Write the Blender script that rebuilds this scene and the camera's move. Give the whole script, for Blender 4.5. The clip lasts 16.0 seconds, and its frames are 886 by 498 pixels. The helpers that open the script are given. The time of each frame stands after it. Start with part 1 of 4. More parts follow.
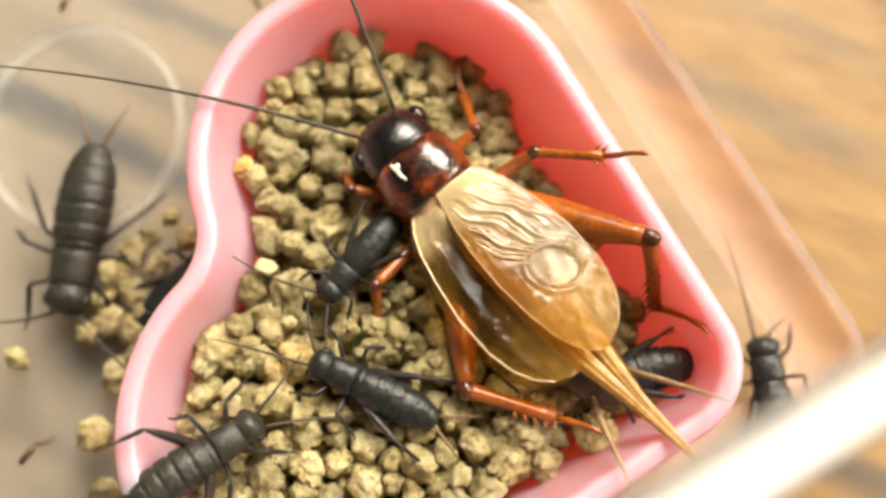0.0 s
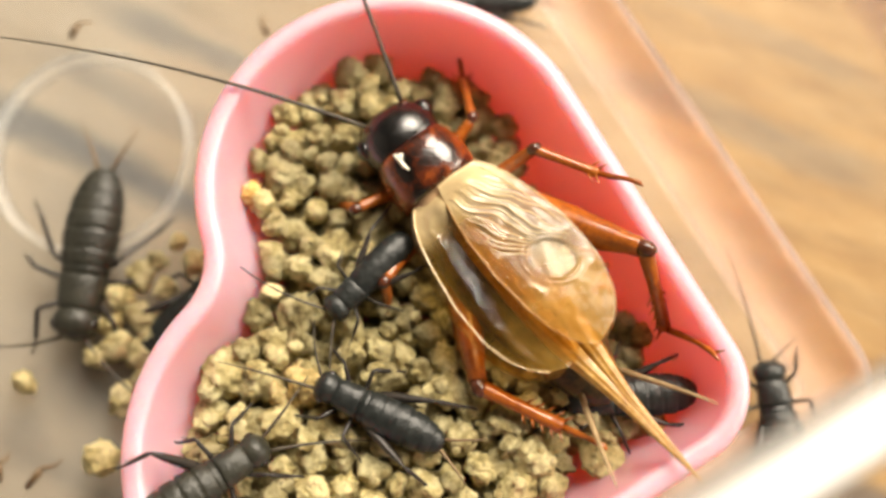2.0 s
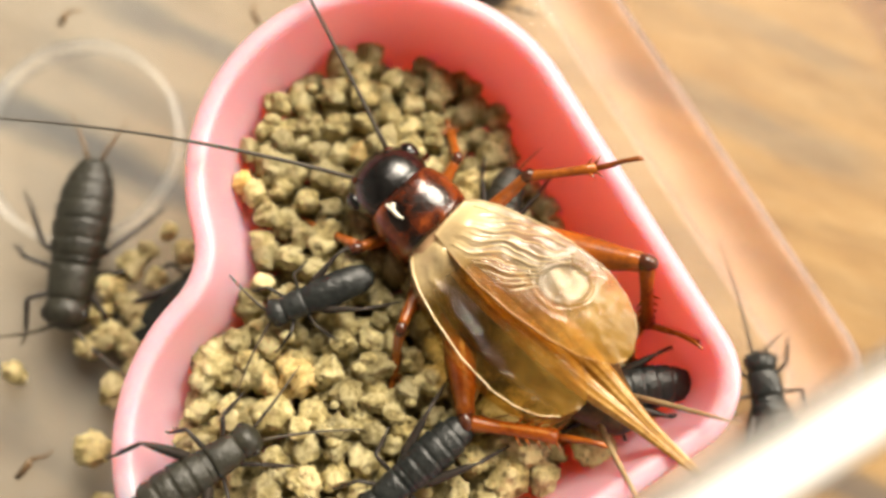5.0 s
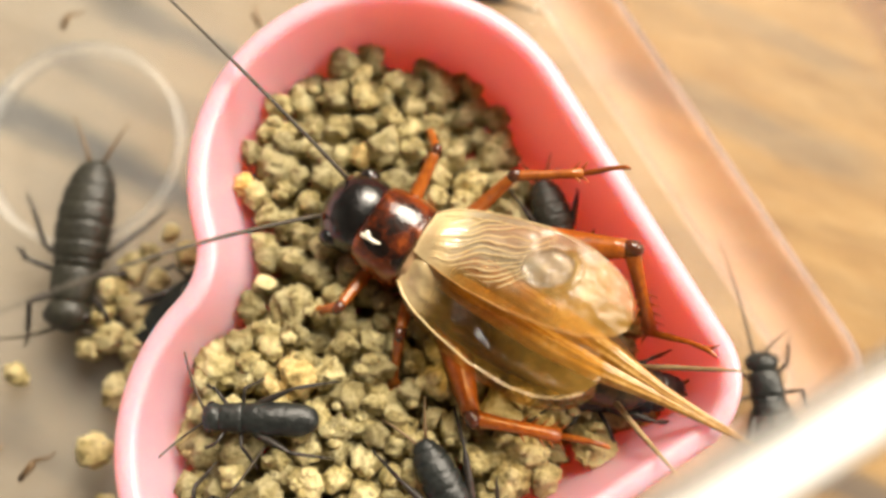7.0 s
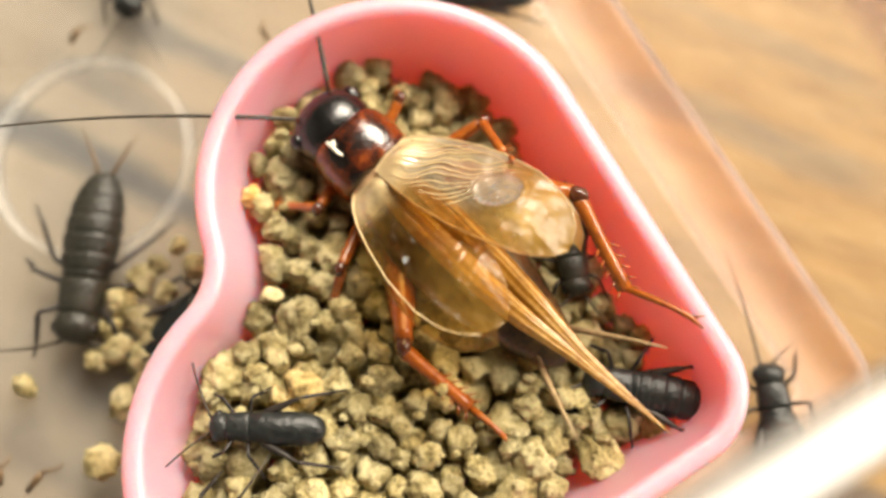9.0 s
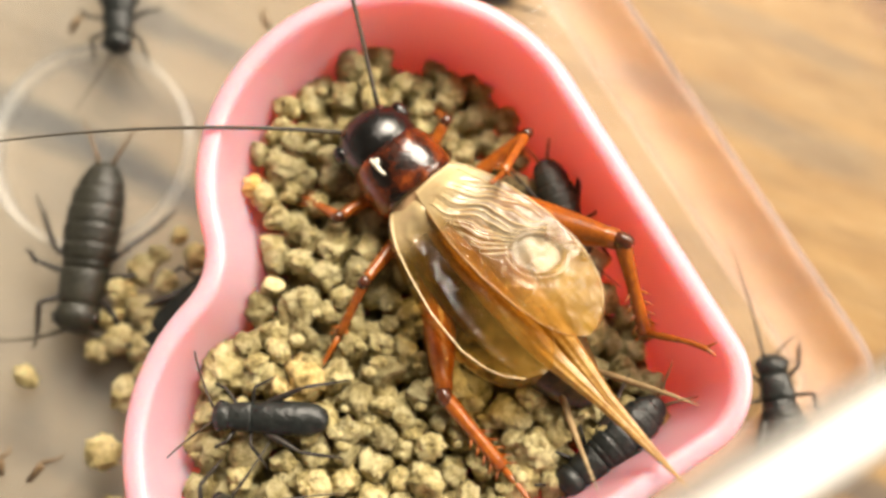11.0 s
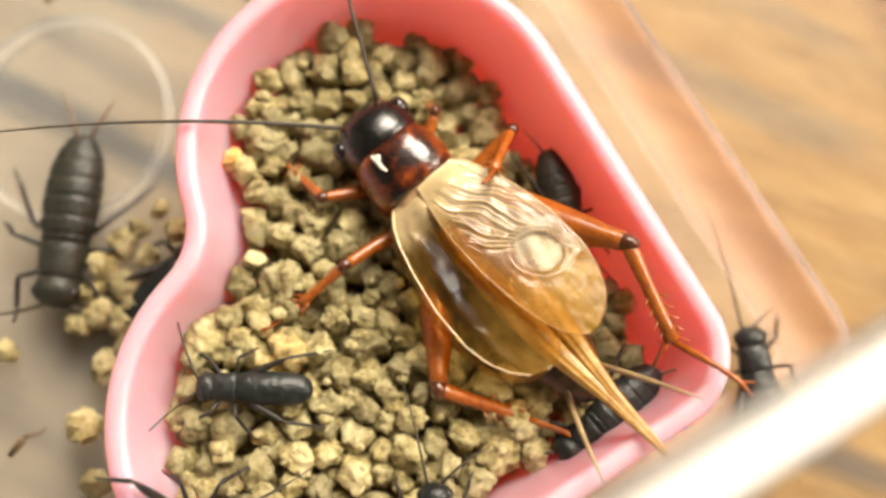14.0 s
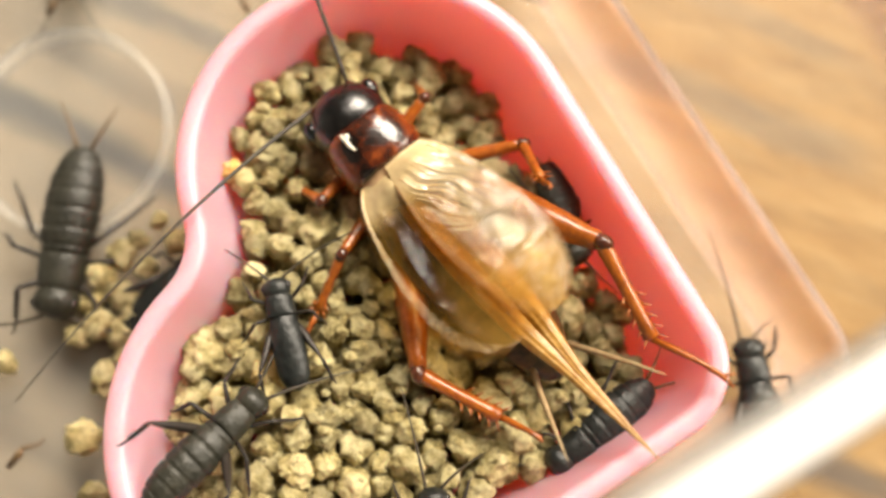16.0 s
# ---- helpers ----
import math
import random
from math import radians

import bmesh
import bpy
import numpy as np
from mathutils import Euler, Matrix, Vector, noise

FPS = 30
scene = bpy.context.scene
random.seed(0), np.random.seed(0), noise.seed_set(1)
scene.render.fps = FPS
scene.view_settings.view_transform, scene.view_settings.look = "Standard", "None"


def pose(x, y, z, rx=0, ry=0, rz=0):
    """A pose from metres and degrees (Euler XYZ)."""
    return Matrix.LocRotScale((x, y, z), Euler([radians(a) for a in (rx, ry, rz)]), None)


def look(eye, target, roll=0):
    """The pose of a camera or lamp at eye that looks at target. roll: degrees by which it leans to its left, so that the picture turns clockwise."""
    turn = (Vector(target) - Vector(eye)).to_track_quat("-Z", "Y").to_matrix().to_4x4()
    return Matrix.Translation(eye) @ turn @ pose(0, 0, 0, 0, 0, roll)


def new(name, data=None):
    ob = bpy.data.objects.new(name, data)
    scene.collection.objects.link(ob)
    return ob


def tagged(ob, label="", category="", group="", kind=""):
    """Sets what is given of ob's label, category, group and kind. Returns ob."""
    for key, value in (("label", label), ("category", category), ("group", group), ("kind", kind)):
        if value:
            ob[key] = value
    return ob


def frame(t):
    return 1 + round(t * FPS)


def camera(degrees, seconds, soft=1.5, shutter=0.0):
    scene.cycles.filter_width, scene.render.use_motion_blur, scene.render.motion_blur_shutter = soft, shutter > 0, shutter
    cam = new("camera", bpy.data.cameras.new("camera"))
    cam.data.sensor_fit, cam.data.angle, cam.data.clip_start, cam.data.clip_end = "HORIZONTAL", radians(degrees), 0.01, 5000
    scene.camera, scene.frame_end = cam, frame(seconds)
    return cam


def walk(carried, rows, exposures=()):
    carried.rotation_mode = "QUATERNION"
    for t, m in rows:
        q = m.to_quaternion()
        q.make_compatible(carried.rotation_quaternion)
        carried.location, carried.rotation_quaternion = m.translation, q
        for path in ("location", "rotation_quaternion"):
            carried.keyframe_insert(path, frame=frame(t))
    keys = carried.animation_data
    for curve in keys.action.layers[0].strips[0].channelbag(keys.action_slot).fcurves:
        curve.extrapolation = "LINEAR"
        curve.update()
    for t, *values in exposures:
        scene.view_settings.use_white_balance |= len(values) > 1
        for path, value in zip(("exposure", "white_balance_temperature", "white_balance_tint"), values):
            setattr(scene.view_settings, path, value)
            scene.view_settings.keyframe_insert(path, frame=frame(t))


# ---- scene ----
# ---- camera ----
cam = camera(50, 16.0, soft=3.0, shutter=0.5)
cam.data.dof.use_dof = True
cam.data.dof.focus_distance = 0.0725
cam.data.dof.aperture_fstop = 11.5
TILT = radians(12)
# seconds, aim to the right, aim upwards, roll, pull back (millimetres and degrees)
SWAY = [(0.0, -0.20, -1.14, 0.07, -0.16), (0.5, 0.23, -0.61, 0.13, -0.24), (1.0, -0.11, -0.20, 0.08, -0.21), (1.5, -0.01, 0.44, 0.09, 0.12), (2.0, -0.68, 0.86, 0.06, 0.12),
        (2.5, -0.38, 0.75, 0.04, 0.21), (3.0, 0.07, 0.35, 0.11, 0.25), (3.5, -0.02, 0.20, 0.08, 0.24), (4.0, -0.10, 0.04, 0.07, -0.06), (6.5, 0.13, 0.04, 0.09, -0.04),
        (7.0, -0.12, 0.16, -0.02, 0.11), (7.5, -0.60, 0.21, -0.04, 0.06), (8.0, -0.52, 0.40, -0.01, 0.03), (8.5, -0.57, 1.14, -0.05, 0.37), (11.0, -0.83, 0.33, 0.01, -0.10),
        (11.5, -0.48, -0.05, 0.04, -0.12), (12.0, -0.02, 0.12, -0.00, 0.15), (12.5, -0.05, -0.20, 0.07, 0.02), (13.0, 0.49, -0.76, 0.12, -0.32), (13.5, 0.55, -0.91, 0.19, -0.15),
        (14.0, 0.69, -1.84, -0.02, 0.03), (14.5, 0.81, -1.68, 0.01, -0.10), (15.0, 0.92, -1.63, -0.03, -0.09), (15.5, 1.25, -1.19, -0.02, 0.15), (16.0, 0.77, -0.90, -0.01, 0.19)]
MM = 0.001
BACK = Vector((0, -math.sin(TILT), math.cos(TILT)))


def sway_pose(right, up, roll, back):
    """The camera over the dish, turned a little about its own axes by its sway."""
    eye = Vector((0, 0, 8)) + BACK * (78 + back)
    return Matrix.Translation(eye * MM) @ pose(0, 0, 0, 12) @ pose(0, 0, 0, math.degrees(up / 78), math.degrees(-right / 78), roll)


walk(cam, [(t, sway_pose(r, u, ro, b)) for t, r, u, ro, b in SWAY], exposures=[(0.0, 0.0, 7450, 10), (16.0, 0.0, 7450, 10)])

# ---- light ----
world = bpy.data.worlds.new("sky")
scene.world = world
world.use_nodes = True
wn = world.node_tree
sky = wn.nodes.new("ShaderNodeTexSky")
sky.sky_type, sky.sun_disc = "NISHITA", False
sky.sun_elevation, sky.sun_rotation = radians(48), radians(30)
sky.dust_density, sky.ozone_density = 4.0, 0.6
wn.links.new(sky.outputs[0], wn.nodes["Background"].inputs[0])
wn.nodes["Background"].inputs[1].default_value = 0.13


def window_daylight(width, height, energy, eye, target):
    """Daylight in the opening of a window."""
    day = bpy.data.lights.new("window_daylight", "AREA")
    day.shape, day.size, day.size_y, day.energy, day.color = "RECTANGLE", width, height, energy, (1.0, 0.965, 0.91)
    new("window_daylight", day).matrix_world = look(eye, target)


# the room has a window to the north and one to the east
window_daylight(1.1, 0.8, 58.0, (0.45, 1.04, 1.30), (0.0, -0.05, 0.02))
window_daylight(1.2, 0.9, 72.0, (2.26, 0.45, 1.55), (0.0, 0.0, 0.02))


# ---- materials ----
def material(name):
    m = bpy.data.materials.new(name)
    m.use_nodes = True
    t = m.node_tree
    return m, t, t.nodes["Principled BSDF"]


def coords(t, kind="Object"):
    return t.nodes.new("ShaderNodeTexCoord").outputs[kind]


def noise_tex(t, vec, scale, detail=4.0, rough=0.6):
    n = t.nodes.new("ShaderNodeTexNoise")
    n.inputs["Scale"].default_value, n.inputs["Detail"].default_value, n.inputs["Roughness"].default_value = scale, detail, rough
    if vec is not None:
        t.links.new(vec, n.inputs["Vector"])
    return n.outputs["Fac"]


def ramp(t, fac, stops):
    r = t.nodes.new("ShaderNodeValToRGB")
    while len(r.color_ramp.elements) < len(stops):
        r.color_ramp.elements.new(0.5)
    for e, (p, c) in zip(r.color_ramp.elements, stops):
        e.position, e.color = p, (*c, 1)
    t.links.new(fac, r.inputs["Fac"])
    return r.outputs["Color"]


def bump(t, bsdf, height, strength, distance):
    b = t.nodes.new("ShaderNodeBump")
    b.inputs["Strength"].default_value, b.inputs["Distance"].default_value = strength, distance
    t.links.new(height, b.inputs["Height"])
    t.links.new(b.outputs[0], bsdf.inputs["Normal"])


def mixed(t, a, b, fac):
    m = t.nodes.new("ShaderNodeMix")
    m.data_type = "RGBA"
    m.inputs["Factor"].default_value = 0.5
    for s, v in ((m.inputs[6], a), (m.inputs[7], b)):
        if isinstance(v, tuple):
            s.default_value = (*v, 1)
        else:
            t.links.new(v, s)
    if isinstance(fac, float):
        m.inputs["Factor"].default_value = fac
    else:
        t.links.new(fac, m.inputs["Factor"])
    return m.outputs[2]


def speckled(name, stops, scale, fine, rough=0.5, relief=0.00004, spec=0.5, coat=0.0):
    """A surface with coarse and fine variation of colour and a little relief."""
    m, t, b = material(name)
    v = coords(t)
    big = noise_tex(t, v, scale, 4)
    small = noise_tex(t, v, fine, 3)
    mix = t.nodes.new("ShaderNodeMath")
    mix.operation = "MULTIPLY_ADD"
    mix.inputs[1].default_value = 0.45
    t.links.new(small, mix.inputs[0])
    half = t.nodes.new("ShaderNodeMath")
    half.operation = "MULTIPLY"
    half.inputs[1].default_value = 0.55
    t.links.new(big, half.inputs[0])
    t.links.new(half.outputs[0], mix.inputs[2])
    t.links.new(ramp(t, mix.outputs[0], stops), b.inputs["Base Color"])
    b.inputs["Roughness"].default_value = rough
    b.inputs["Specular IOR Level"].default_value = spec
    b.inputs["Coat Weight"].default_value = coat
    b.inputs["Coat Roughness"].default_value = 0.12
    bump(t, b, small, 0.6, relief)
    return m


def pellet_material():
    m, t, b = material("pressed_feed")
    v = coords(t)
    info = t.nodes.new("ShaderNodeObjectInfo")
    shift = t.nodes.new("ShaderNodeVectorMath")
    shift.operation = "ADD"
    t.links.new(v, shift.inputs[0])
    t.links.new(info.outputs["Random"], shift.inputs[1])
    p = shift.outputs[0]
    body = ramp(t, noise_tex(t, p, 900, 5, 0.65), [(0.30, (0.22, 0.165, 0.075)), (0.44, (0.61, 0.51, 0.26)), (0.60, (0.93, 0.83, 0.52))])
    tint = ramp(t, info.outputs["Random"], [(0.0, (0.62, 0.60, 0.54)), (0.45, (0.92, 0.90, 0.82)), (0.8, (1.12, 1.08, 0.94)), (0.96, (1.22, 1.17, 1.0)), (1.0, (1.25, 0.95, 0.66))])
    mul = t.nodes.new("ShaderNodeMix")
    mul.data_type, mul.blend_type = "RGBA", "MULTIPLY"
    mul.inputs["Factor"].default_value = 1.0
    t.links.new(body, mul.inputs[6])
    t.links.new(tint, mul.inputs[7])
    fleck = ramp(t, noise_tex(t, p, 2400, 3), [(0.60, (0, 0, 0)), (0.72, (0.65, 0.65, 0.65))])
    col = mixed(t, mul.outputs[2], (0.16, 0.115, 0.06), fleck)
    t.links.new(col, b.inputs["Base Color"])
    b.inputs["Roughness"].default_value = 0.85
    b.inputs["Specular IOR Level"].default_value = 0.25
    bump(t, b, noise_tex(t, p, 1700, 6, 0.8), 1.0, 0.0009)
    return m


def dish_material():
    m, t, b = material("pink_plastic")
    v = coords(t)
    t.links.new(ramp(t, noise_tex(t, v, 120, 3), [(0.3, (0.95, 0.68, 0.85)), (0.7, (0.97, 0.73, 0.90))]), b.inputs["Base Color"])
    b.inputs["Roughness"].default_value = 0.40
    b.inputs["Specular IOR Level"].default_value = 1.0
    b.inputs["Coat Weight"].default_value = 1.0
    b.inputs["Coat Roughness"].default_value = 0.35
    b.inputs["Subsurface Weight"].default_value = 1.0
    b.inputs["Subsurface Radius"].default_value = (1.0, 0.40, 0.35)
    b.inputs["Subsurface Scale"].default_value = 0.003
    bump(t, b, noise_tex(t, v, 700, 3), 0.15, 0.00005)
    glow = t.nodes.new("ShaderNodeBsdfTranslucent")
    glow.inputs["Color"].default_value = (1.0, 0.36, 0.21, 1)
    mix = t.nodes.new("ShaderNodeMixShader")
    mix.inputs[0].default_value = 0.46
    t.links.new(b.outputs[0], mix.inputs[1])
    t.links.new(glow.outputs[0], mix.inputs[2])
    t.links.new(mix.outputs[0], t.nodes["Material Output"].inputs[0])
    return m


# dark grain streaks of the table: place across the grain, half width, start, end, depth
STREAKS = ((-0.0027, 0.0026, -0.046, -0.026, 0.85), (0.0261, 0.0024, 0.009, 0.029, 0.45), (0.0116, 0.0018, -0.038, -0.029, 0.60), (0.0357, 0.0015, 0.014, 0.025, 0.30), (0.0045, 0.0020, -0.041, -0.032, 0.35), (-0.0025, 0.0025, 0.038, 0.044, 0.70), (-0.0295, 0.0030, -0.025, -0.017, 0.35))


def wood_material():
    """Varnished wood: orange, turning greyer towards -x, with broken dark grain streaks."""
    m, t, b = material("varnished_wood")

    def calc(op, x, y):
        n = t.nodes.new("ShaderNodeMath")
        n.operation = op
        for socket, value in zip(n.inputs, (x, y)):
            if isinstance(value, (int, float)):
                socket.default_value = value
            else:
                t.links.new(value, socket)
        return n.outputs[0]

    v = coords(t)
    turned = t.nodes.new("ShaderNodeMapping")
    turned.inputs["Rotation"].default_value = (0, 0, radians(24))
    t.links.new(v, turned.inputs["Vector"])
    along = t.nodes.new("ShaderNodeMapping")
    along.inputs["Scale"].default_value = (0.28, 1.0, 1.0)
    t.links.new(turned.outputs[0], along.inputs["Vector"])
    grain = along.outputs[0]
    base = ramp(t, noise_tex(t, grain, 330, 6, 0.65), [(0.25, (0.23, 0.128, 0.051)), (0.5, (0.315, 0.19, 0.078)), (0.78, (0.40, 0.262, 0.12))])
    axes, flat = t.nodes.new("ShaderNodeSeparateXYZ"), t.nodes.new("ShaderNodeSeparateXYZ")
    t.links.new(v, axes.inputs[0])
    t.links.new(turned.outputs[0], flat.inputs[0])
    wobble = calc("MULTIPLY", calc("SUBTRACT", noise_tex(t, grain, 60, 3), 0.5), 0.030)
    wavy_x = calc("ADD", axes.outputs["X"], wobble)
    grey = t.nodes.new("ShaderNodeMapRange")
    grey.inputs["From Min"].default_value, grey.inputs["From Max"].default_value = -0.004, -0.030
    t.links.new(wavy_x, grey.inputs["Value"])
    col = mixed(t, base, mixed(t, base, (0.28, 0.255, 0.21), 0.72), grey.outputs[0])
    blotch = ramp(t, noise_tex(t, grain, 190, 4, 0.6), [(0.50, (0, 0, 0)), (0.68, (0.40, 0.40, 0.40))])
    col = mixed(t, col, (0.15, 0.10, 0.056), blotch)
    across = calc("ADD", flat.outputs["Y"], calc("MULTIPLY", calc("SUBTRACT", noise_tex(t, grain, 130, 3), 0.5), 0.006))
    for place, width, start, end, depth in STREAKS:
        band = calc("DIVIDE", calc("ABSOLUTE", calc("SUBTRACT", across, place), 0.0), width)
        near = ramp(t, band, [(0.25, (depth,) * 3), (1.0, (0, 0, 0))])
        span = t.nodes.new("ShaderNodeMapRange")
        span.interpolation_type = "SMOOTHSTEP"
        span.inputs["From Min"].default_value, span.inputs["From Max"].default_value = end + 0.010, end
        t.links.new(flat.outputs["X"], span.inputs["Value"])
        begin = t.nodes.new("ShaderNodeMapRange")
        begin.interpolation_type = "SMOOTHSTEP"
        begin.inputs["From Min"].default_value, begin.inputs["From Max"].default_value = start - 0.010, start
        t.links.new(flat.outputs["X"], begin.inputs["Value"])
        col = mixed(t, col, (0.075, 0.078, 0.082), calc("MULTIPLY", near, calc("MULTIPLY", span.outputs[0], begin.outputs[0])))
    t.links.new(col, b.inputs["Base Color"])
    b.inputs["Roughness"].default_value = 0.45
    b.inputs["Specular IOR Level"].default_value = 0.3
    bump(t, b, noise_tex(t, grain, 900, 4), 0.3, 0.0002)
    return m


def sheet_material(name, tint, veil, rough, haze, ior=1.5, relief=0.0):
    """Thin clear plastic: lets light through, mirrors by angle, with a scratched milky veil."""
    m, t, b = material(name)
    out = t.nodes["Material Output"]
    clear = t.nodes.new("ShaderNodeBsdfTransparent")
    clear.inputs[0].default_value = (*tint, 1)
    gloss = t.nodes.new("ShaderNodeBsdfGlossy")
    gloss.inputs["Roughness"].default_value = rough
    fres = t.nodes.new("ShaderNodeFresnel")
    fres.inputs["IOR"].default_value = ior
    mix = t.nodes.new("ShaderNodeMixShader")
    t.links.new(fres.outputs[0], mix.inputs[0])
    t.links.new(clear.outputs[0], mix.inputs[1])
    t.links.new(gloss.outputs[0], mix.inputs[2])
    v = coords(t)
    b.inputs["Base Color"].default_value = (*veil, 1)
    b.inputs["Roughness"].default_value = 0.5
    f = ramp(t, noise_tex(t, v, 90, 5, 0.7), [(0.3, (haze * 0.6,) * 3), (0.7, (haze * 1.4,) * 3)])
    if relief:
        bump(t, b, noise_tex(t, v, 900, 3), 1.0, relief)
        for lit in (gloss, fres):
            t.links.new(b.inputs["Normal"].links[0].from_socket, lit.inputs["Normal"])
    both = t.nodes.new("ShaderNodeMixShader")
    t.links.new(f, both.inputs[0])
    t.links.new(mix.outputs[0], both.inputs[1])
    t.links.new(b.outputs[0], both.inputs[2])
    t.links.new(both.outputs[0], out.inputs[0])
    return m


def wing_material(name, pale, deep, cover, silvery=0.0):
    """Amber membrane: partly see-through, glossy, finely netted. silvery: strength of its painted sky sheen."""
    m, t, b = material(name)
    out = t.nodes["Material Output"]
    v = coords(t)
    cell = t.nodes.new("ShaderNodeTexVoronoi")
    cell.feature = "DISTANCE_TO_EDGE"
    cell.inputs["Scale"].default_value = 2300
    t.links.new(v, cell.inputs["Vector"])
    net = ramp(t, cell.outputs["Distance"], [(0.0, (0.4, 0.4, 0.4)), (0.10, (0, 0, 0))])
    big = noise_tex(t, v, 260, 4)
    axes = t.nodes.new("ShaderNodeSeparateXYZ")
    t.links.new(v, axes.inputs[0])
    along = t.nodes.new("ShaderNodeMapRange")
    along.inputs["From Min"].default_value, along.inputs["From Max"].default_value = 0.0, -0.017
    t.links.new(axes.outputs["Y"], along.inputs["Value"])
    apex = ramp(t, along.outputs[0], [(0.66, (0, 0, 0)), (0.85, (0.75, 0.75, 0.75))])
    shoulder = ramp(t, along.outputs[0], [(0.0, (1.0,) * 3), (0.13, (0.9,) * 3), (0.25, (0, 0, 0))])
    col = mixed(t, mixed(t, mixed(t, ramp(t, big, [(0.3, deep), (0.65, pale)]), deep, net), (0.68, 0.37, 0.065), apex), (0.86, 0.66, 0.36), shoulder)
    # sky reflection on the ridged area, painted into the base colour as pale silver
    painted_sheen = t.nodes.new("ShaderNodeMath")
    painted_sheen.operation = "MULTIPLY"
    t.links.new(ramp(t, along.outputs[0], [(0.10, (0, 0, 0)), (0.18, (silvery,) * 3), (0.52, (silvery,) * 3), (0.62, (0, 0, 0))]), painted_sheen.inputs[0])
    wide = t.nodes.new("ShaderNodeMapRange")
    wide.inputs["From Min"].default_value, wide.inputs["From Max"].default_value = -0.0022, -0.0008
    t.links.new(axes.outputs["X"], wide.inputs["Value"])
    t.links.new(wide.outputs[0], painted_sheen.inputs[1])
    col = mixed(t, col, (0.80, 0.74, 0.58), painted_sheen.outputs[0])
    t.links.new(col, b.inputs["Base Color"])
    b.inputs["Roughness"].default_value = 0.16
    b.inputs["Specular IOR Level"].default_value = 0.6
    t.links.new(ramp(t, along.outputs[0], [(0.66, (0.8,) * 3), (0.8, (0.25,) * 3)]), b.inputs["Coat Weight"])
    b.inputs["Coat Roughness"].default_value = 0.07
    clear = t.nodes.new("ShaderNodeBsdfTransparent")
    clear.inputs[0].default_value = (1.0, 0.77, 0.37, 1)
    glow = t.nodes.new("ShaderNodeBsdfTranslucent")
    t.links.new(col, glow.inputs["Color"])
    body = t.nodes.new("ShaderNodeMixShader")
    body.inputs[0].default_value = 0.16
    t.links.new(b.outputs[0], body.inputs[1])
    t.links.new(glow.outputs[0], body.inputs[2])
    thick = ramp(t, along.outputs[0], [(0.0, (0.60,) * 3), (0.11, (0.52,) * 3), (0.23, (0.0,) * 3), (0.62, (0.02,) * 3), (0.8, (0.14,) * 3)])
    vary = ramp(t, noise_tex(t, v, 170, 3), [(0.35, (cover - 0.16,) * 3), (0.65, (cover + 0.14,) * 3)])
    total = t.nodes.new("ShaderNodeMath")
    total.operation, total.use_clamp = "ADD", True
    t.links.new(vary, total.inputs[0])
    t.links.new(thick, total.inputs[1])
    fac = total.outputs[0]
    mix = t.nodes.new("ShaderNodeMixShader")
    t.links.new(fac, mix.inputs[0])
    t.links.new(clear.outputs[0], mix.inputs[1])
    t.links.new(body.outputs[0], mix.inputs[2])
    sheen = t.nodes.new("ShaderNodeBsdfGlossy")
    matt = ramp(t, along.outputs[0], [(0.0, (0.3,) * 3), (0.15, (0.09,) * 3), (0.68, (0.10,) * 3), (0.82, (0.28,) * 3)])
    t.links.new(matt, sheen.inputs["Roughness"])
    t.links.new(matt, b.inputs["Roughness"])
    t.links.new(matt, b.inputs["Coat Roughness"])
    fres = t.nodes.new("ShaderNodeFresnel")
    fres.inputs["IOR"].default_value = 1.40
    last = t.nodes.new("ShaderNodeMixShader")
    shine = t.nodes.new("ShaderNodeMath")
    shine.operation = "MULTIPLY"
    t.links.new(fres.outputs[0], shine.inputs[0])
    t.links.new(ramp(t, along.outputs[0], [(0.0, (0.6,) * 3), (0.12, (1, 1, 1)), (0.66, (1, 1, 1)), (0.8, (0.4,) * 3)]), shine.inputs[1])
    t.links.new(shine.outputs[0], last.inputs[0])
    t.links.new(mix.outputs[0], last.inputs[1])
    t.links.new(sheen.outputs[0], last.inputs[2])
    t.links.new(last.outputs[0], out.inputs[0])
    fine = t.nodes.new("ShaderNodeMath")
    fine.operation = "MULTIPLY_ADD"
    fine.inputs[1].default_value = 0.55
    t.links.new(noise_tex(t, v, 1500, 3), fine.inputs[0])
    t.links.new(noise_tex(t, v, 480, 3), fine.inputs[2])
    rise = t.nodes.new("ShaderNodeMath")
    rise.operation = "MULTIPLY_ADD"
    rise.inputs[1].default_value = 0.35
    t.links.new(net, rise.inputs[0])
    t.links.new(fine.outputs[0], rise.inputs[2])
    bump(t, b, rise.outputs[0], 0.7, 0.00010)
    for lit in (sheen, fres):
        t.links.new(b.inputs["Normal"].links[0].from_socket, lit.inputs["Normal"])
    return m


PELLET, PINK, WOOD = pellet_material(), dish_material(), wood_material()
CLEAR = sheet_material("clear_plastic", (0.985, 0.985, 0.975), (0.70, 0.71, 0.70), 0.10, 0.05, 1.3)
WALL_CLEAR = sheet_material("thin_clear_wall", (0.99, 0.985, 0.97), (0.75, 0.66, 0.55), 0.1, 0.004, 1.02)
FROST = sheet_material("frosted_plastic", (1.0, 0.93, 0.88), (0.95, 0.74, 0.64), 0.25, 0.20, 1.04)
RING_FROST = sheet_material("frosted_ring", (1, 1, 1), (0.90, 0.90, 0.88), 0.2, 0.09, 1.3)
